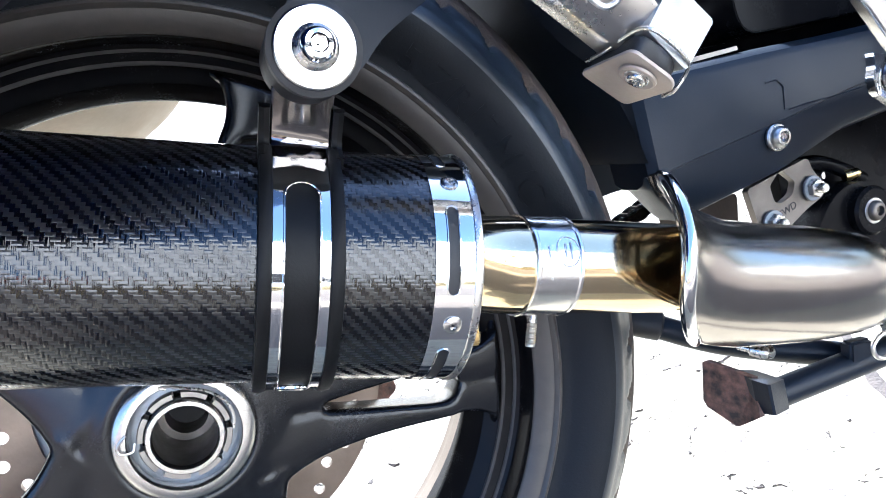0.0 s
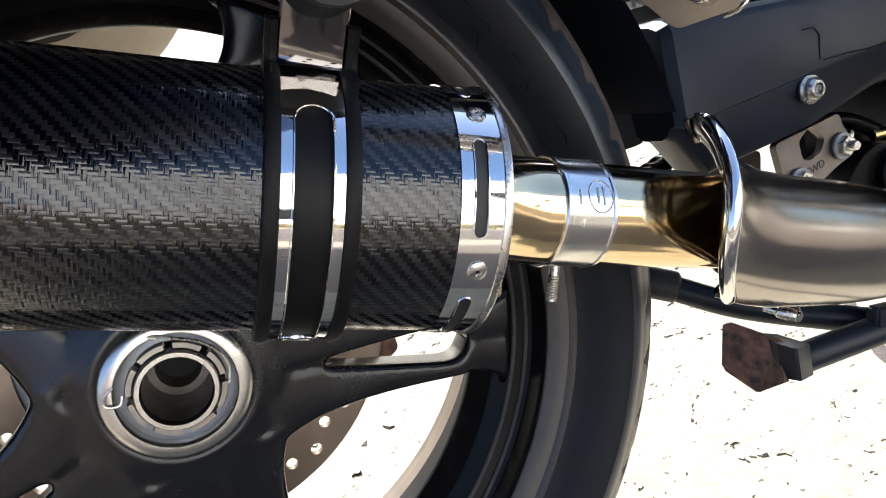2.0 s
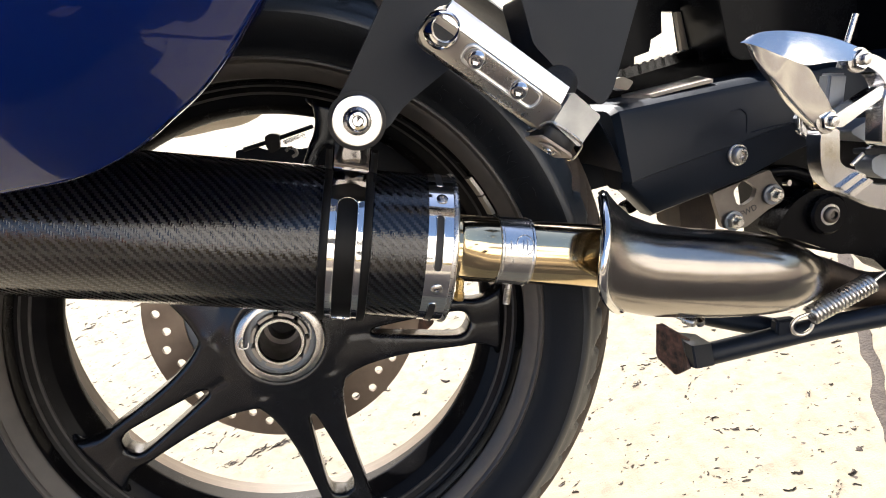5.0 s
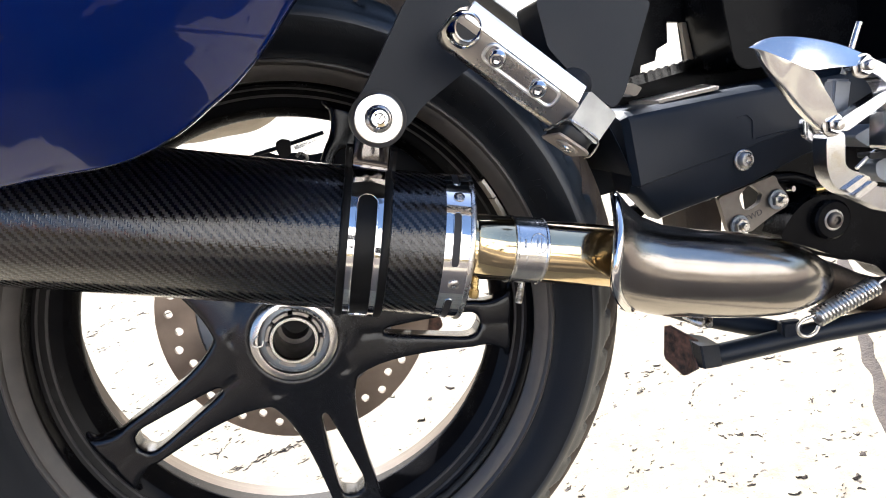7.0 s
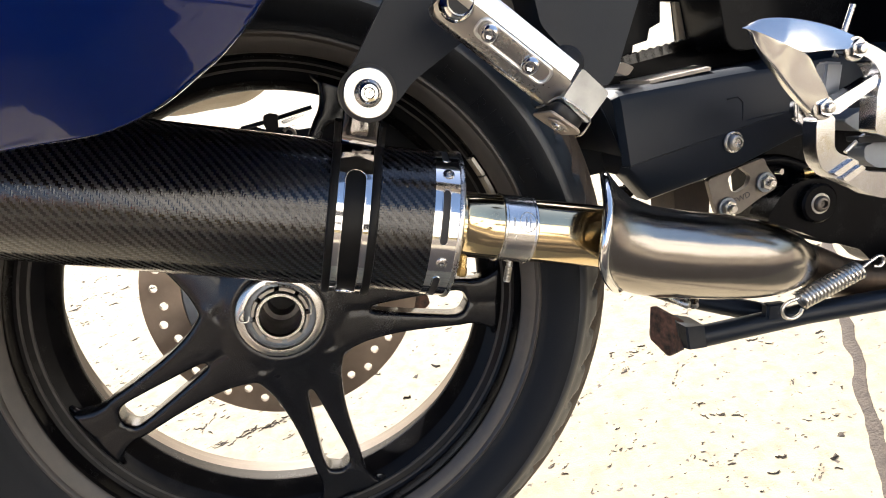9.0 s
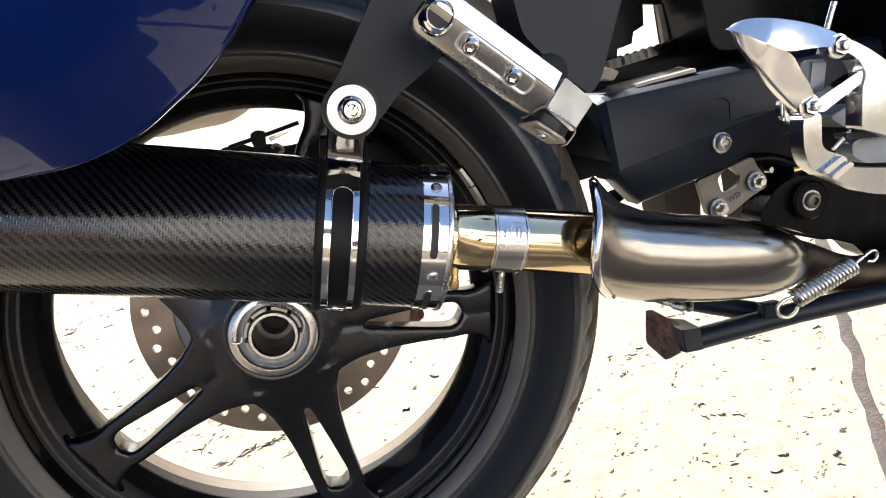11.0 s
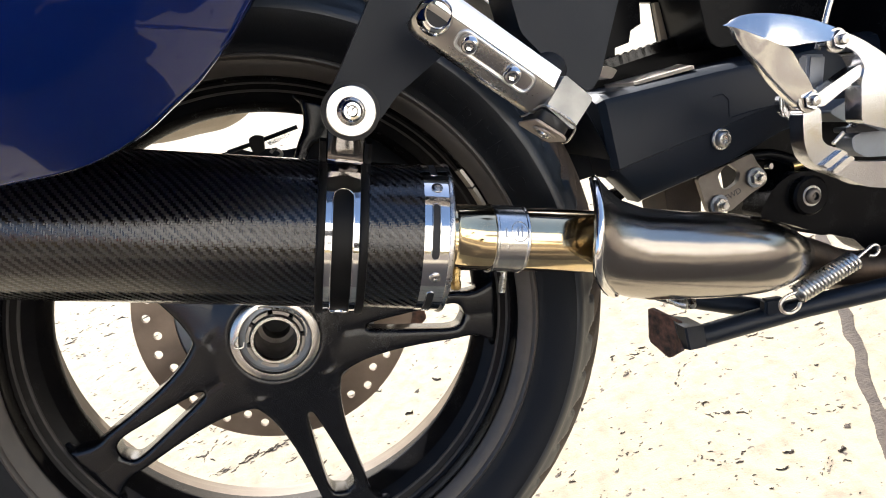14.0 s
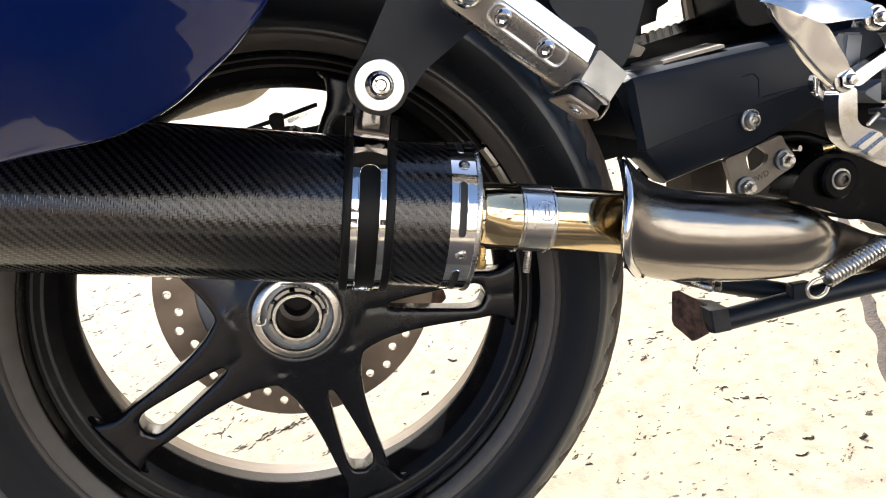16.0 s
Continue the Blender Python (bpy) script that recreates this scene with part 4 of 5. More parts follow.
    for at in (Vector((0.4601, -0.1890, 0.4337)), Vector((0.4312, -0.1880, 0.3968))):
        m = along(at, (0, -1, 0))
        nut = part("hex_nut", lathe([(0.0040, 0.0060), (0.0064, 0.0060), (0.0071, 0.0050), (0.0071, 0.0)], m, 6), M_CHROME, foot)
        part("flange_washer", lathe([(0.0040, 0.0016), (0.0088, 0.0012), (0.0092, -0.0008)], m, 32), M_TURNED, nut)
        part("screw_end", lathe([(0.0001, 0.0100), (0.0032, 0.0098), (0.0040, 0.0085), (0.0040, 0.0)], m, 20), M_TURNED, nut)
    # pedal pivot plate behind the bracket, with its bolt and return spring
    pivot = part("pivot_plate", plate([(0.4400, 0.4100), (0.4500, 0.4060), (0.4553, 0.3993), (0.4695, 0.3980), (0.4670, 0.3661), (0.4527, 0.3730), (0.4384, 0.3847), (0.4361, 0.3945), (0.4395, 0.4005)], -0.1500, -0.1440, 0.003, 0.0012), M_BRACKET, moto, "bright steel pivot plate behind the footrest bracket")
    m = along((0.4535, -0.1505, 0.3918), (0, -1, 0))
    part("pivot_bolt", lathe([(0.0001, 0.0090), (0.0064, 0.0088), (0.0070, 0.0076), (0.0070, 0.0)], m, 24), M_TURNED, pivot)
    part("pivot_washer", lathe([(0.0060, 0.0022), (0.0100, 0.0018), (0.0104, 0.0)], m, 32), M_TURNED, pivot)
    part("split_pin", tube([(0.4360, -0.1520, 0.3990), (0.4350, -0.1525, 0.3870), (0.4368, -0.1525, 0.3850), (0.4385, -0.1520, 0.3973)], 0.0007, 6, smooth=4), M_BRUSHED, pivot)
    coil = []
    a, b = Vector((0.4478, -0.1650, 0.3757)), Vector((0.4444, -0.1650, 0.3591))
    for i in range(9 * 12 + 1):
        t = i / (9 * 12)
        ang = 2 * math.pi * 9 * t
        coil.append(a.lerp(b, t) + Vector((0.0030 * math.cos(ang), 0.0030 * math.sin(ang), 0)))
    part("pedal_return_spring", tube([Vector((0.4510, -0.1650, 0.3800)), Vector((0.4500, -0.1650, 0.3850)), Vector((0.4478, -0.1650, 0.3845)), Vector((0.4470, -0.1650, 0.3770))] + coil, 0.0008, 6), M_BRUSHED, pivot, "small coiled return spring")
    part("spring_stop", lathe([(0.0001, 0.004), (0.0048, 0.003), (0.0058, 0.0), (0.0048, -0.003), (0.0001, -0.004)], along((0.4459, -0.1650, 0.3490), (0, -1, 0)), 24), M_TURNED, pivot)
    rod = [(0.4821, 0.4640), (0.4642, 0.4283), (0.4560, 0.4131)]
    lever = part("brake_rod", tube([(x, -0.165, z) for x, z in rod[:2]], 0.0024, 12), M_BRUSHED, moto, "thin steel brake rod")
    part("rod_clevis", block((0.016, 0.012, 0.026), along((rod[2][0], -0.165, rod[2][1]), (0.25, 0, 1)), 0.002), M_CARRIER, lever)


footpegs()


def pedal():
    arm = part("brake_pedal", plate([(0.4820, 0.3544), (0.4949, 0.3563), (0.5318, 0.3499), (0.5292, 0.3262), (0.4923, 0.3348), (0.4817, 0.3434)], -0.168, -0.150, 0.004, 0.003), M_CARRIER, moto, "grey brake pedal arm behind the bracket")
    part("pedal_stop", plate([(0.4727, 0.3643), (0.5253, 0.3563), (0.5245, 0.3492), (0.4732, 0.3597)], -0.173, -0.160, 0.002, 0.001), M_RUBBER, arm)
    part("pedal_spring", tube([(x, -0.170, z) for x, z in [(0.4629, 0.3544), (0.4753, 0.3618), (0.4863, 0.3669)]], 0.0016, 8), M_BRUSHED, arm)
    part("master_cylinder", plate([(0.4878, 0.3732), (0.5076, 0.3783), (0.5594, 0.3694), (0.5571, 0.3478), (0.5025, 0.3606)], -0.140, -0.110, 0.006, 0.004), M_CARRIER, moto, "grey brake master cylinder")


pedal()


def chain():
    """Chain run and its bright guard over the swingarm."""
    a, b = (Vector((x, 0.045, z)) for x, z in [(0.3700, 0.4515), (0.5633, 0.4590)])
    n = 22
    first = None
    d = (b - a).normalized()
    up = Vector((-d.z, 0, d.x))
    run = part("drive_chain", tube([a, b], 0.0022, 8), M_ENGINE, moto, "oily black drive chain")
    for k in range(n):
        c = a.lerp(b, (k + 0.5) / n)
        if first is None:
            bm = plate([(-0.0065, -0.0042), (-0.0030, -0.0050), (0.0030, -0.0050), (0.0065, -0.0042), (0.0065, 0.0042), (0.0030, 0.0050), (-0.0030, 0.0050), (-0.0065, 0.0042)], -0.010, 0.010, 0.0015, 0.0006)
            bm.transform(Matrix((d, (0, 1, 0), up)).transposed().to_4x4())
            for f in bm.faces:
                f.material_index = 0
            count = len(bm.faces)
            # bright nubs on top of each link: the chain's glints as shape
            for e in (-0.0040, 0.0046):
                lathe([(0.0001, 0.0016), (0.0022, 0.0010), (0.0026, -0.002)], along(d * e + up * 0.0046 + Vector((0, -0.004, 0)), up), 10, bm=bm)
            bm.faces.ensure_lookup_table()
            for f in bm.faces[count:]:
                f.material_index = 1
            first = part("chain_link", bm, [M_CHAIN, M_ALLOY], run)
            first.location = c
        else:
            link = first.copy()
            scene.collection.objects.link(link)
            link.location = c
    # the lower run, seen below the swingarm
    a, b = Vector((0.366, 0.045, 0.3140)), Vector((0.520, 0.045, 0.3560))
    tilt = Matrix.Rotation(math.atan2(b.x - a.x, b.z - a.z) - math.atan2(d.x, d.z), 4, "Y")
    for k in range(13):
        link = first.copy()
        scene.collection.objects.link(link)
        link.matrix_basis = Matrix.Translation(a.lerp(b, (k + 0.5) / 13)) @ tilt
    near = [Vector((x, -0.062, 0.4352 - 0.012 * (x - 0.36))) for x in (0.3640, 0.380, 0.400, 0.424)]
    far = [Vector((x, 0.010, 0.4352 - 0.012 * (x - 0.36))) for x in (0.3700, 0.392, 0.420, 0.452)]
    low = [p - Vector((0, 0.0, 0.003)) for p in near]
    back = [p - Vector((0, 0.0, 0.003)) for p in far]
    part("chain_guard", loft([list(q) for q in zip(low, near, far, back)]), M_ALLOY_DULL, moto, "bright alloy chain guard over the swingarm", flat=True)
    part("chain_adjuster", plate([(0.3336, 0.4545), (0.3450, 0.4556), (0.3547, 0.4491), (0.3477, 0.4428), (0.3366, 0.4477)], -0.055, -0.035, 0.002, 0.001), M_LINK, moto, "small metal chain adjuster")


chain()


def linkage():
    poly = [(0.4065, 0.3337), (0.4284, 0.3362), (0.4672, 0.3409), (0.4693, 0.3316), (0.4786, 0.3167), (0.4761, 0.3085), (0.4586, 0.3035), (0.4347, 0.2932), (0.4120, 0.2984), (0.4103, 0.3089)]
    hole = [(0.4274, 0.3304), (0.4397, 0.3389), (0.4515, 0.3268), (0.4470, 0.3181), (0.4354, 0.3143), (0.4292, 0.3172)]
    pl = part("linkage_plate", plate(poly, -0.0640, -0.0580, 0.004, 0.001, [hole]), M_LINK, moto, "stamped grey-brown linkage plate")
    for p in ((0.4645, -0.066, 0.3178), (0.4225, -0.066, 0.3035)):
        m = along(p, (0, -1, 0))
        part("hex_nut", lathe([(0.004, 0.006), (0.0066, 0.006), (0.0072, 0.005), (0.0072, 0.0)], m, 6), M_BRUSHED, pl)
        part("flange_washer", lathe([(0.004, 0.0018), (0.0092, 0.0014), (0.0096, 0.0)], m, 32), M_CARRIER, pl)
        part("stud_end", lathe([(0.0001, 0.012), (0.0030, 0.012), (0.0036, 0.011), (0.0036, 0.0)], m, 20), M_BRUSHED, pl)
    font = bpy.data.curves.new("letters", "FONT")
    font.body, font.size, font.extrude, font.align_x = "FWD", 0.0080, 0.0002, "CENTER"
    ob = bpy.data.objects.new("letters", font)
    me = bpy.data.meshes.new_from_object(ob)
    bpy.data.objects.remove(ob)
    bm = bmesh.new()
    bm.from_mesh(me)
    spot = [(0.4372, 0.3050)]
    bm.transform(Matrix.Translation((spot[0][0] + 0.0030, -0.0641, spot[0][1] + 0.0008)) @ Matrix.Rotation(radians(90), 4, "X") @ Matrix.Rotation(radians(12), 4, "Z"))
    part("stamped_letters", bm, M_RUBBER, pl, flat=True)
    c = Vector((0.5195, -0.0640, 0.2833))
    mount = part("engine_mount", plate([(0.4633, 0.2771), (0.4884, 0.3025), (0.5102, 0.3094), (0.5440, 0.3011), (0.5590, 0.2766), (0.5491, 0.2500), (0.5234, 0.2428), (0.4998, 0.2587)], -0.060, -0.030, 0.012, 0.003), M_ENGINE, moto, "black engine mounting boss")
    part("mount_ring", lathe([(0.0090, 0.0040), (0.0172, 0.0045), (0.0195, 0.0025), (0.0195, -0.006)], along(c, (0, -1, 0)), 48), M_ENGINE, mount)
    bolt(mount, "torx_screw", c + Vector((0, -0.004, 0)), 0.0080, height=0.005, mat=M_LINK, washer=0.0105)
    hose = [(0.4784, 0.3328), (0.5018, 0.3279), (0.5250, 0.3156), (0.5445, 0.3018)]
    line = part("brake_hose", tube([(x, -0.040, z) for x, z in hose], 0.0060, 14, smooth=6), M_ENGINE, moto, "glossy black hose above the linkage")
    tip = [(0.5271, 0.3107), (0.4938, 0.3191)]
    part("hose_ferrule", lathe([(0.0001, 0.006), (0.0038, 0.006), (0.0045, 0.004), (0.0045, -0.006)], along((tip[0][0], -0.046, tip[0][1]), (1, -0.3, 0)), 16), M_BRASS, line, "small brass ferrule")
    # chrome bead added where the hose shows just a white glint
    part("glint_bead", lathe([(0.0001, 0.003), (0.0030, 0.003), (0.0034, 0.002), (0.0034, -0.003)], along((tip[1][0], -0.047, tip[1][1]), (0.3, -1, 0)), 12), M_CHROME, line)
    cover = [(0.3960, 0.3226), (0.4366, 0.3227), (0.4288, 0.2778), (0.3938, 0.2940)]
    part("rubber_bellows", plate(cover, -0.020, 0.03, 0.006, 0.003), M_TREAD, moto, "brownish rubber fitting behind the plate")


linkage()


def centre_stand():
    leg = part("centre_stand", tube([(0.352, -0.1090, 0.2055), (0.460, -0.1100, 0.1980), (0.62, -0.1120, 0.1800)], 0.0100, 20), M_BLACK, moto, "black tubular centre stand folded up")
    flat = [Vector(p) for p in ((0.3246, -0.0868, 0.2364), (0.3232, -0.0842, 0.2355), (0.3190, -0.0822, 0.2080), (0.3180, -0.0860, 0.2045), (0.3220, -0.1066, 0.1950), (0.3232, -0.1085, 0.1952), (0.3240, -0.1290, 0.2085), (0.3312, -0.1210, 0.2308))]
    off = Vector((0.0032, -0.0004, 0.0))
    bm = loft([flat, [p + off for p in flat]])
    part("foot_plate", bm, M_RUST, leg, "rusty foot plate of the stand", flat=True)
    plan = ((0.3270, -0.1240, 0.2320, 0.2090), (0.3270, -0.1370, 0.2325, 0.2115), (0.3285, -0.1380, 0.2322, 0.2112), (0.3510, -0.1250, 0.2228, 0.2020), (0.3510, -0.1000, 0.2228, 0.2000), (0.3340, -0.1000, 0.2300, 0.2040))
    bm = loft([[Vector((x, y, low)) for x, y, top, low in plan], [Vector((x, y, top)) for x, y, top, low in plan]])
    part("foot_end", bm, M_BLACK, leg, "black flattened end of the stand leg", flat=True)
    part("cross_tube", tube([(0.330, -0.020, 0.2480), (0.372, -0.050, 0.2230), (0.435, -0.100, 0.2010)], 0.0095, 16, smooth=6), M_BLACK, leg)
    part("tube_cap", lathe([(0.0001, -0.012), (0.0112, -0.012), (0.0118, -0.010), (0.0118, 0.012), (0.0095, 0.014)], along((0.327, -0.018, 0.2500), (0.8, -0.5, -0.4)), 24), M_RUBBER, leg)
    lug = [(0.4273, 0.2111)]
    part("spring_lug", block((0.020, 0.010, 0.016), Matrix.Translation((lug[0][0], -0.113, lug[0][1])) @ Matrix.Rotation(radians(10), 4, "Y"), 0.002), M_BLACK, leg)
    # return spring
    ends = [(0.4437, 0.2213), (0.5054, 0.2343)]
    a, b = (Vector((x, -0.1280, z)) for x, z in ends)
    ax = (b - a).normalized()
    n1 = ax.orthogonal().normalized()
    n2 = ax.cross(n1)
    turns, pts = 17, []
    for i in range(turns * 14 + 1):
        t = i / (turns * 14)
        ang = 2 * math.pi * turns * t
        pts.append(a + (b - a) * t + (n1 * math.cos(ang) + n2 * math.sin(ang)) * 0.0076)
    spring = part("return_spring", tube(pts, 0.0018, 8), M_BRUSHED, moto, "coiled steel return spring")
    low = [(0.4426, 0.2249), (0.4368, 0.2246), (0.4298, 0.2237), (0.4240, 0.2192), (0.4251, 0.2117), (0.4325, 0.2076), (0.4403, 0.2093), (0.4439, 0.2141)]
    part("spring_hook", tube([(x, -0.1300, z) for x, z in low], 0.0016, 8, smooth=6), M_BRUSHED, spring)
    high = [(0.5053, 0.2338), (0.5103, 0.2360), (0.5179, 0.2390), (0.5253, 0.2415), (0.5299, 0.2396), (0.5305, 0.2345), (0.5259, 0.2316), (0.5196, 0.2336)]
    part("spring_hook", tube([(x, -0.1280, z) for x, z in high], 0.0016, 8, smooth=6), M_BRUSHED, spring)


centre_stand()


FACE_TILT = 43.5


def pannier():
    """Big pillow-shaped blue side case; its lower edge curves up towards the front."""
    low = [(0.0743, 0.5422), (0.0659, 0.5347), (0.0505, 0.5206), (0.0345, 0.5089), (0.0199, 0.5011), (0.0055, 0.4939), (-0.0080, 0.4894), (-0.0205, 0.4871), (-0.0322, 0.4867), (-0.0434, 0.4874), (-0.0544, 0.4882)]
    low += [(low[-1][0] - 0.06, low[-1][1] + 0.004), (low[-1][0] - 0.16, low[-1][1] + 0.03), (low[-1][0] - 0.24, low[-1][1] + 0.10)]
    top = [(low[-1][0] - 0.02, 0.74), (low[-1][0] + 0.10, 0.80), (0.10, 0.82), (0.19, 0.77), (0.200, 0.69), (0.145, 0.612)]
    loop = [Vector((p.x, p.y)) for p in spline([(x, z, 0) for x, z in low + top + [low[0]]], 6)][:-1]
    cx = sum(p.x for p in loop) / len(loop)
    cz = sum(p.y for p in loop) / len(loop)
    c = Vector((cx, cz))
    rings = []
    for y, inset in ((-0.150, 0.030), (-0.230, 0.010), (-0.300, 0.001), (-0.3165, 0.0), (-0.3176, 0.0003)):
        rings.append([(p + (c - p).normalized() * inset).to_3d() for p in loop])
        rings[-1] = [Vector((v.x, y, v.y)) for v in rings[-1]]
    # the face swells outwards from its edge, steep at first, then flatter
    y, n = -0.3182, 26
    for k in range(n):
        f = 0.006 + 0.90 * (k / (n - 1)) ** 1.3
        if k:
            y -= 0.16 * (f - last) * math.tan(radians(FACE_TILT * (1 - f ** 1.5)))
        last = f
        rings.append([Vector((q.x, y, q.y)) for q in (p.lerp(c, f) for p in loop)])
    body = part("pannier", loft(rings), M_BLUE, moto, "glossy dark blue rounded side case")
    # the same case on the far side
    rings = [[Vector((v.x + 0.004, -v.y, v.z + 0.009)) for v in ring] for ring in rings]
    part("far_pannier", loft(rings), M_CASE, moto, "tan inner side of the far case")
    return body


pannier()


def hull(stations, n=28):
    """A rounded body from its sections: place along x, lowest, highest, half width."""
    rings = []
    for x, low, high, wide in stations:
        ring = []
        for j in range(n):
            c, sn = math.cos(2 * math.pi * j / n), math.sin(2 * math.pi * j / n)
            ring.append(Vector((x, wide * math.copysign(abs(c) ** 0.7, c), (low + high) / 2 + (high - low) / 2 * math.copysign(abs(sn) ** 0.7, sn))))
        rings.append(ring)
    return loft(rings)


def upper_body():
    """The machine's unseen mass above and ahead, added for its shadow: engine, tail and tank."""
    part("engine", plate([(0.60, 0.34), (0.74, 0.27), (1.05, 0.24), (1.12, 0.45), (1.02, 0.66), (0.62, 0.64)], -0.14, 0.16, 0.04, 0.02), M_ENGINE, moto, "black engine")
    # tail drawn longer and higher than known, so its shadow reaches further
    tail = [(-0.80, 0.975, 1.02, 0.020), (-0.77, 0.90, 1.045, 0.055), (-0.70, 0.84, 1.055, 0.085), (-0.50, 0.765, 1.045, 0.105), (-0.20, 0.705, 1.005, 0.112), (0.02, 0.672, 0.935, 0.115), (0.18, 0.658, 0.845, 0.112), (0.32, 0.652, 0.800, 0.108), (0.54, 0.645, 0.785, 0.095), (0.64, 0.655, 0.770, 0.070)]
    part("tail", hull(tail), M_BLACK, moto, "unseen black tail and seat, lengthened to cast shadow")
    tank = [(0.565, 0.700, 0.800, 0.040), (0.59, 0.672, 0.875, 0.085), (0.65, 0.662, 0.950, 0.118), (0.76, 0.655, 1.025, 0.138), (0.90, 0.650, 1.055, 0.142), (1.02, 0.655, 1.030, 0.130), (1.09, 0.690, 0.965, 0.095), (1.12, 0.740, 0.900, 0.045)]
    part("fuel_tank", hull(tank), M_BLUE, moto, "unseen blue fuel tank that casts shadow")
    fairing = [(1.00, 0.480, 0.800, 0.090), (1.03, 0.410, 0.930, 0.145), (1.12, 0.365, 0.985, 0.185), (1.24, 0.350, 1.060, 0.200), (1.34, 0.410, 1.190, 0.190), (1.44, 0.560, 1.205, 0.170), (1.54, 0.700, 1.070, 0.135), (1.62, 0.785, 0.950, 0.080), (1.655, 0.835, 0.890, 0.030)]
    part("fairing", hull(fairing), M_BLUE, moto, "unseen blue front fairing, added to cast shadow")
    front = part("front_wheel", lathe([(0.215, -0.045), (0.230, -0.050), (0.262, -0.058), (0.285, -0.050), (0.300, -0.022), (0.303, 0.0), (0.300, 0.022), (0.285, 0.050), (0.262, 0.058), (0.230, 0.050), (0.215, 0.045)], Matrix.Translation((1.46, 0, -0.010)) @ HUB, 72, closed=True), M_SIDEWALL, moto, "black front tyre")
    part("front_hub", lathe([(0.020, -0.05), (0.045, -0.045), (0.05, -0.012), (0.216, -0.008), (0.216, 0.008), (0.05, 0.012), (0.045, 0.045), (0.020, 0.05)], Matrix.Translation((1.46, 0, -0.010)) @ HUB, 60, closed=True), M_WHEEL, front)
    for y in (-0.095, 0.095):
        part("fork_leg", tube([(1.46, y, 0.305), (1.26, y, 0.86)], 0.024, 18), M_BLACK, moto)
    # far arm that carries the wheel, behind the disc
    part("axle_arm", plate([(0.42, 0.335), (0.33, 0.335), (0.20, 0.350), (0.12, 0.345), (0.07, 0.310), (0.03, 0.262), (-0.03, 0.262), (-0.055, 0.300), (-0.050, 0.345), (-0.02, 0.385), (0.060, 0.440), (0.085, 0.466), (0.13, 0.480), (0.22, 0.480), (0.33, 0.470), (0.42, 0.440)], 0.085, 0.140, 0.02, 0.008), M_BLACK, moto, "black axle arm behind the wheel")
    part("mudguard", lathe([(0.3260, -0.078), (0.3290, -0.072), (0.3330, -0.040), (0.3340, 0.0), (0.3330, 0.040), (0.3290, 0.078), (0.3260, 0.078), (0.3290, 0.0)], HUB, 30, closed=True, arc=(-64.0, -11.0)), M_BLACK, moto, "black inner mudguard over the tyre")
    gap = [(0.4109, 0.4518), (0.4138, 0.4653), (0.4307, 0.4670), (0.4350, 0.4783), (0.4478, 0.4823), (0.4509, 0.5037), (0.4667, 0.4999), (0.4661, 0.4600), (0.4537, 0.4554), (0.4370, 0.4524)]
    around = [(0.3530, 0.5687), (0.8510, 0.4580), (0.8373, 0.2971), (0.5743, 0.3668), (0.4063, 0.4052), (0.3586, 0.4299)]
    part("frame_casting", plate(around, 0.060, 0.068, 0.0, 0.0, [gap]), M_ENGINE, moto, "black frame casting with a stepped gap")
    part("tan_strip", plate([(0.4627, 0.4996), (0.4766, 0.4963), (0.4732, 0.4586), (0.4632, 0.4587)], 0.052, 0.058, 0.001, 0.0), M_CASE, moto, "tan bracket strip beside the gap")
    part("gearbox_cover", plate([(0.47, 0.440), (0.66, 0.430), (0.66, 0.62), (0.49, 0.60), (0.465, 0.52)], -0.02, 0.05, 0.02, 0.008), M_ENGINE, moto, "glossy black gearbox cover")
    part("lower_casting", plate([(0.475, 0.262), (0.560, 0.2225), (0.570, 0.2205), (0.597, 0.2065), (0.609, 0.191), (0.70, 0.13), (0.78, 0.20), (0.70, 0.36), (0.475, 0.345)], -0.025, 0.005, 0.004, 0.004), M_ENGINE, moto, "black engine casting")


upper_body()


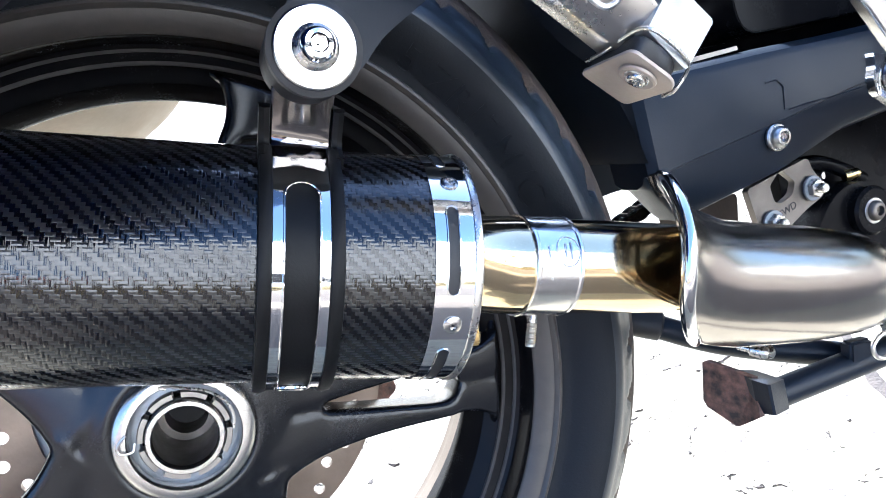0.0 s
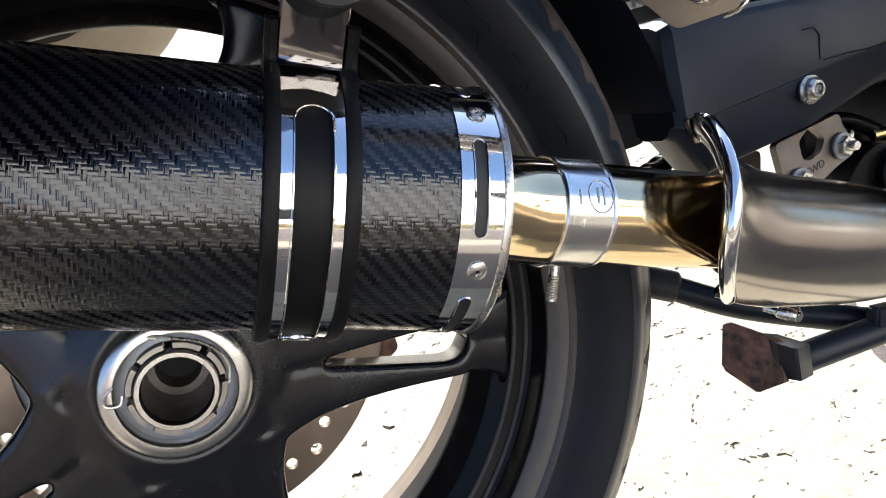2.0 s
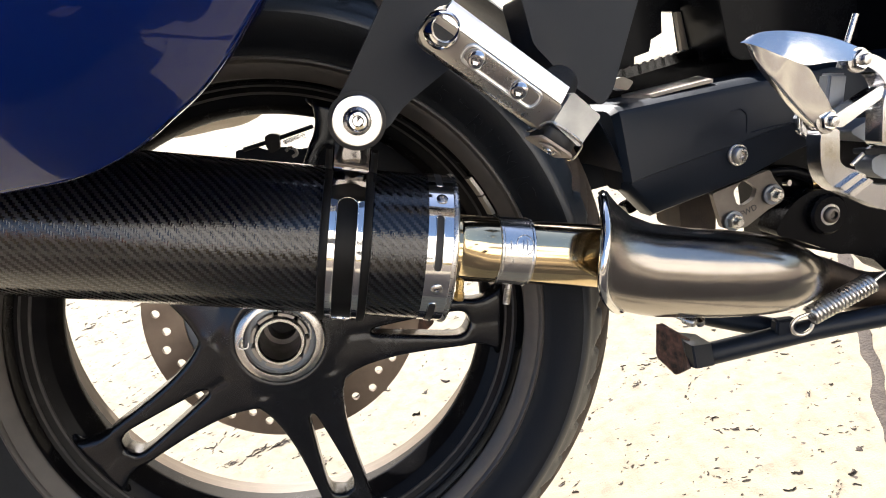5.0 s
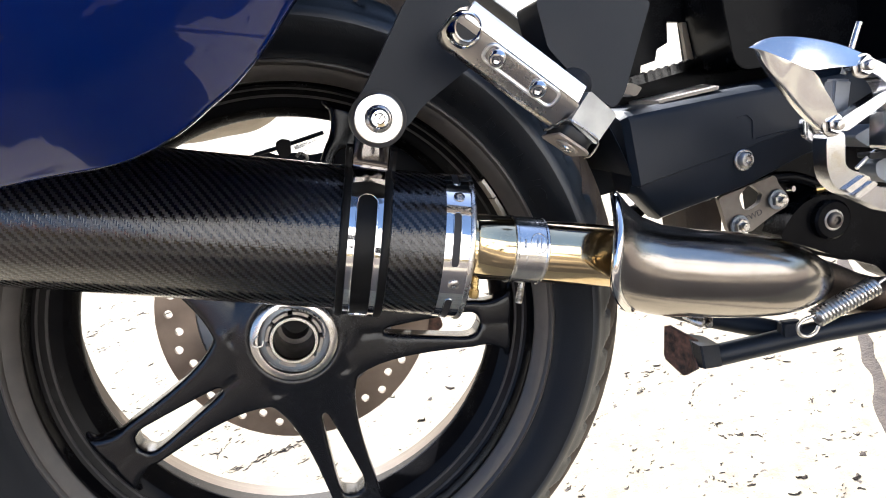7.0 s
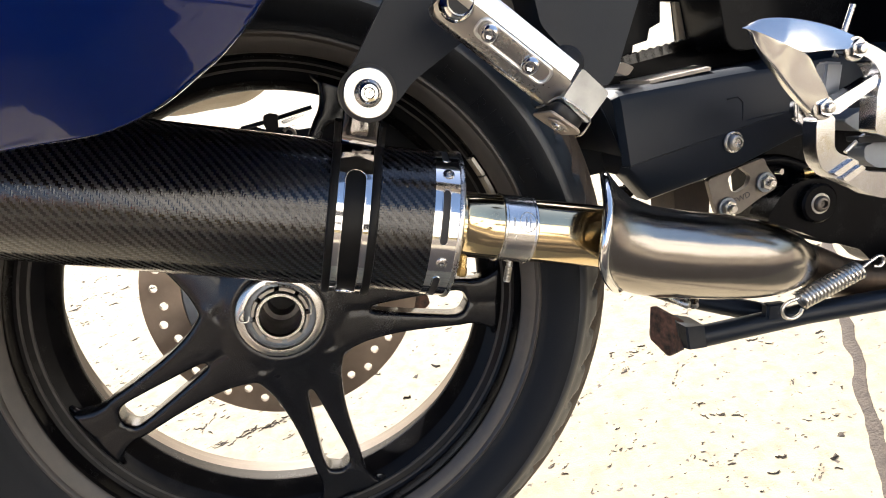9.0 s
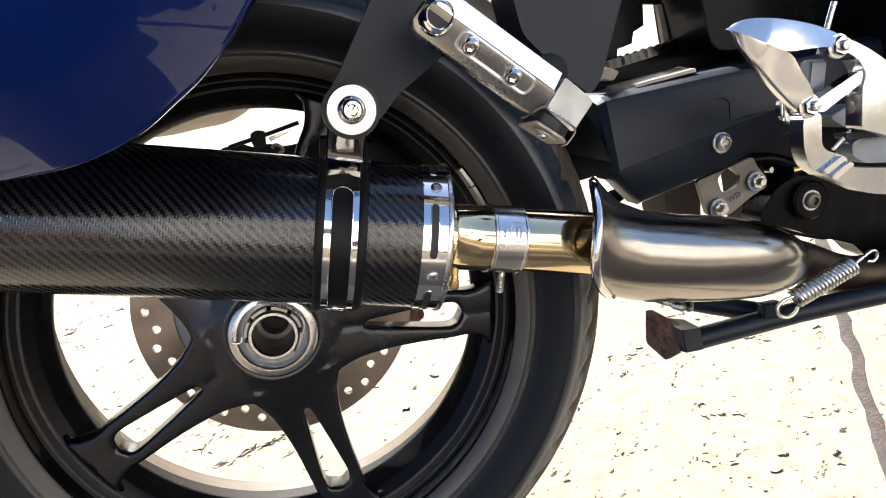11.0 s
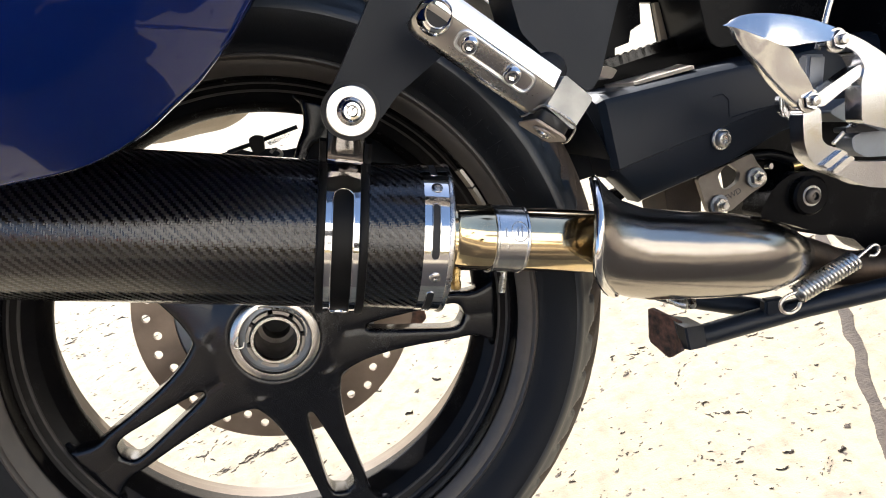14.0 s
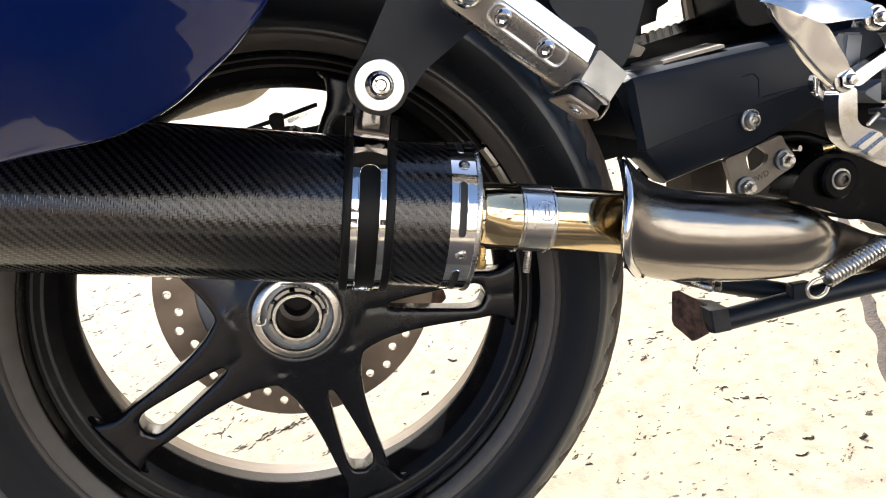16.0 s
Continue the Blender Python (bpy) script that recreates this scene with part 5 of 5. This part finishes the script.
# ---- ground ----
def ground():
    bm = bmesh.new()
    bmesh.ops.create_grid(bm, x_segments=1, y_segments=1, size=300.0)
    ob = part("ground", bm, M_GROUND, None, "pale sunlit sandy paving with grit", flat=True)
    tagged(ob, kind="structure")
    rng = random.Random(4)
    verts, faces = [], []

    def flake(x, y, size, lean, long):
        """A torn flat crumb: a ragged outline round a bent spine, with a raised middle."""
        n, b, bend = 7, len(verts), rng.gauss(0, 0.25)
        spine = []
        for k in range(n):
            t = k / (n - 1) * 2 - 1
            a = lean + bend * t
            spine.append((x + size * long * t * math.cos(a) + rng.gauss(0, size * 0.28), y + size * long * t * math.sin(a) + rng.gauss(0, size * 0.28), (1 - t * t) ** 0.5 * size * rng.uniform(0.3, 1.35) + size * 0.06))
        ca, sa = math.cos(lean), math.sin(lean)
        top = 0.0006 + size * rng.uniform(0.05, 0.45)
        for px, py, w in spine:
            up, dn = w * rng.uniform(0.4, 1.1), w * rng.uniform(0.4, 1.1)
            verts.extend(((px - sa * up, py + ca * up, 0.0004), (px, py, top), (px + sa * dn, py - ca * dn, 0.0004)))
        for k in range(n - 1):
            q = b + 3 * k
            faces.extend(((q, q + 3, q + 4, q + 1), (q + 1, q + 4, q + 5, q + 2)))

    for i in range(2300):
        x0, y0 = rng.uniform(-0.9, 1.5), rng.uniform(-0.35, 2.0)
        lean, spread = rng.gauss(0.15, 0.35), rng.choice((0.006, 0.012, 0.022))
        for k in range(rng.choice((1, 2, 3, 3, 4, 7, 12))):
            d, e = rng.gauss(0, spread), rng.gauss(0, spread * 0.4)
            size = rng.choice((0.0005, 0.0006, 0.0007, 0.0009, 0.0012, 0.0018)) * rng.uniform(0.7, 1.3)
            flake(x0 + d * math.cos(lean), y0 + d * math.sin(lean) + e, size, lean + rng.gauss(0, 0.35), rng.uniform(1.1, 3.8))
    for i in range(60):  # a few larger torn bits
        flake(rng.uniform(-0.6, 1.2), rng.uniform(-0.3, 1.2), rng.uniform(0.0028, 0.0048), rng.gauss(0.1, 0.4), rng.uniform(1.5, 3.2))
    for i in range(46):  # a broken line of crumbs behind the wheel
        t = rng.random()
        flake(-0.165 + 0.105 * t, 0.270 + 0.018 * t + rng.gauss(0, 0.004), rng.uniform(0.0008, 0.0022), rng.gauss(0.2, 0.3), rng.uniform(1.5, 4.0))
    me = bpy.data.meshes.new("grit")
    me.from_pydata(verts, [], faces)
    me.materials.append(M_CHIP)
    tagged(new("grit", me), "brown crumbs and bits scattered on the paving", "grit", kind="stuff")


ground()


def seam():
    """A tar-filled joint in the paving."""
    rng = random.Random(9)
    for name, pts, w, mat, label in (("tar_joint", [(0.86, 0.36), (0.700, 0.128), (0.645, 0.043), (0.572, -0.066), (0.45, -0.26), (0.30, -0.50)], 0.0098, M_TAR, "wavy grey tar joint in the paving"),):
        line = spline([(x, y, 0.0) for x, y in pts], 60)
        verts, faces = [], []
        for i, p in enumerate(line):
            d = (line[min(i + 1, len(line) - 1)] - line[max(i - 1, 0)]).normalized()
            n = Vector((-d.y, d.x, 0))
            jit = n * w * 0.5 * noise.noise(p * 20 + Vector((3, 0, 0)))
            k = 0.80 + 0.22 * noise.noise(p * 38) + 0.5 * noise.noise(p * 12) + rng.uniform(-0.03, 0.03)
            for t, h in ((-1, 0.0004), (-0.7, 0.0008), (0.0, 0.0010), (0.7, 0.0008), (1, 0.0004)):
                v = p + n * w * k * t + jit
                verts.append((v.x, v.y, h * min(1.0, w * 200)))
            if i:
                b = len(verts) - 10
                faces += [(b + j, b + j + 1, b + j + 6, b + j + 5) for j in range(4)]
        me = bpy.data.meshes.new(name)
        me.from_pydata(verts, [], faces)
        me.materials.append(mat)
        tagged(new(name, me), label, kind="structure")


seam()


# ---- unseen far side of the street, there for reflections ----
def unseen_road():
    """Unseen asphalt beyond the motorcycle's shadow, added to darken mirrored ground."""
    g = Graph("worn_asphalt")
    big, fine = g.noise(0.8, 5.0), g.noise(220.0, 4.0)
    g.set(color=g.mix(g.ramp(big, 0.3, 0.7), (0.074, 0.058, 0.044), (0.100, 0.080, 0.061)), rough=0.85)
    g.bump(fine, 0.4, 0.003)
    bm = bmesh.new()
    bmesh.ops.create_grid(bm, x_segments=1, y_segments=1, size=0.5, matrix=Matrix.Translation((0, -4.35, 0.004)) @ Matrix.Diagonal((120.0, 4.9, 1, 1)))
    tagged(part("unseen_road", bm, g.mat, None, "unseen grey-brown asphalt added to darken reflections", flat=True), kind="structure")
    # strip out of view: the ground's shade is put into its dark colour
    g = Graph("shade_brown_asphalt")
    big, fine = g.noise(1.6, 5.0), g.noise(260.0, 4.0)
    g.set(color=g.mix(g.ramp(big, 0.3, 0.7), (0.105, 0.082, 0.060), (0.135, 0.106, 0.078)), rough=0.85)
    g.bump(fine, 0.4, 0.003)
    bm = bmesh.new()
    bmesh.ops.create_grid(bm, x_segments=1, y_segments=1, size=0.5, matrix=Matrix.Translation((0, -0.90, 0.004)) @ Matrix.Diagonal((120.0, 1.1, 1, 1)))
    tagged(part("shade_strip", bm, g.mat, None, "unseen brown strip that darkens the mirrored shaded ground", flat=True), kind="structure")


unseen_road()
# walls that act as reflectors in place of a bright low sky
M_WALL = surface("bright_reflector_wall", (0.50, 0.485, 0.45), (0.44, 0.425, 0.395), 0.85, 0.0, 40, 1.5, 0.2, 0.05)
# left houses' walls, coloured dark to dim what the silencer mirrors
M_DARK_WALL = surface("darkened_house_wall", (0.11, 0.085, 0.07), (0.07, 0.055, 0.047), 0.85, 0.0, 40, 1.5, 0.2, 0.05)
M_TILE = surface("terracotta_roof", (0.36, 0.13, 0.08), (0.26, 0.10, 0.065), 0.8, 0.0, 30, 2.0, 0.4, 0.05)
M_LEAF = surface("hedge_green", (0.13, 0.105, 0.05), (0.26, 0.20, 0.10), 0.7, 0.0, 20, 1.5, 0.8, 0.05)


def house(x, y, width, depth, eaves, ridge=0.0):
    """A plain house with its openings facing the street, under a pitched tiled roof or, with no ridge, a flat one."""
    ob = tagged(new("house"), "house with darkened walls and a low red tiled roof" if ridge else "unseen tall pale building, added as a bright reflector", "house", "houses across the street")
    ob.location = (x, y, 0)
    part("wall", block((width, depth, eaves), Matrix.Translation((0, 0, eaves / 2)), 0.02), M_DARK_WALL if ridge else M_WALL, ob)
    w, d = width / 2 + 0.4, depth / 2 + 0.4
    if ridge:
        ends = [[Vector((sx * w, -d, eaves)), Vector((sx * w, -d, eaves + 0.2)), Vector((sx * w, 0, ridge)), Vector((sx * w, d, eaves + 0.2)), Vector((sx * w, d, eaves))] for sx in (-1, 1)]
        part("roof", loft(ends), M_TILE, ob, flat=True)
    else:
        part("parapet", block((width + 0.1, depth + 0.1, 0.25), Matrix.Translation((0, 0, eaves + 0.12)), 0.02), M_WALL, ob)
    for floor in range(1 if eaves < 4 else 2):
        for k in range(3):
            door = k == 1 and not floor
            part("door" if door else "window", block((1.1, 0.06, 2.05 if door else 1.3), Matrix.Translation(((k - 1) * width * 0.3, depth / 2 + 0.02, 1.03 if door else 1.6 + 2.8 * floor)), 0.01), M_ENGINE, ob)


# the flat-roofed pair is added to brighten the silencer's reflections
for x, y, width, eaves, ridge in ((-31, -20.0, 14, 3.3, 4.9), (-15, -19.6, 15, 3.4, 5.0), (5.0, -13.4, 17.0, 7.0, 0.0), (21.5, -13.6, 15, 6.8, 0.0)):
    house(x, y, width, 8.0, eaves, ridge)


def hedge(x, y, length):
    """A clipped hedge of many small leaf clumps."""
    rng = random.Random(21)
    verts, faces = [], []
    for i in range(round(260 * length)):
        p = Vector((rng.uniform(-0.5, 0.5) * length, rng.gauss(0, 0.22), 0.04 + 0.42 * rng.random() ** 0.8))
        a, b = Vector((rng.gauss(0, 1), rng.gauss(0, 1), rng.gauss(0, 1))).normalized() * 0.11, Vector((rng.gauss(0, 1), rng.gauss(0, 1), rng.gauss(0, 1))).normalized() * 0.11
        k = len(verts)
        verts += [p - a, p + b, p + a, p - b]
        faces.append((k, k + 1, k + 2, k + 3))
    me = bpy.data.meshes.new("hedge")
    me.from_pydata([tuple(v) for v in verts], [], faces)
    me.materials.append(M_LEAF)
    ob = new("hedge", me)
    ob.location = (x, y, 0)
    tagged(ob, "low dry yellow-green garden hedge across the street", "hedge")


hedge(-1, -8.0, 40.0)
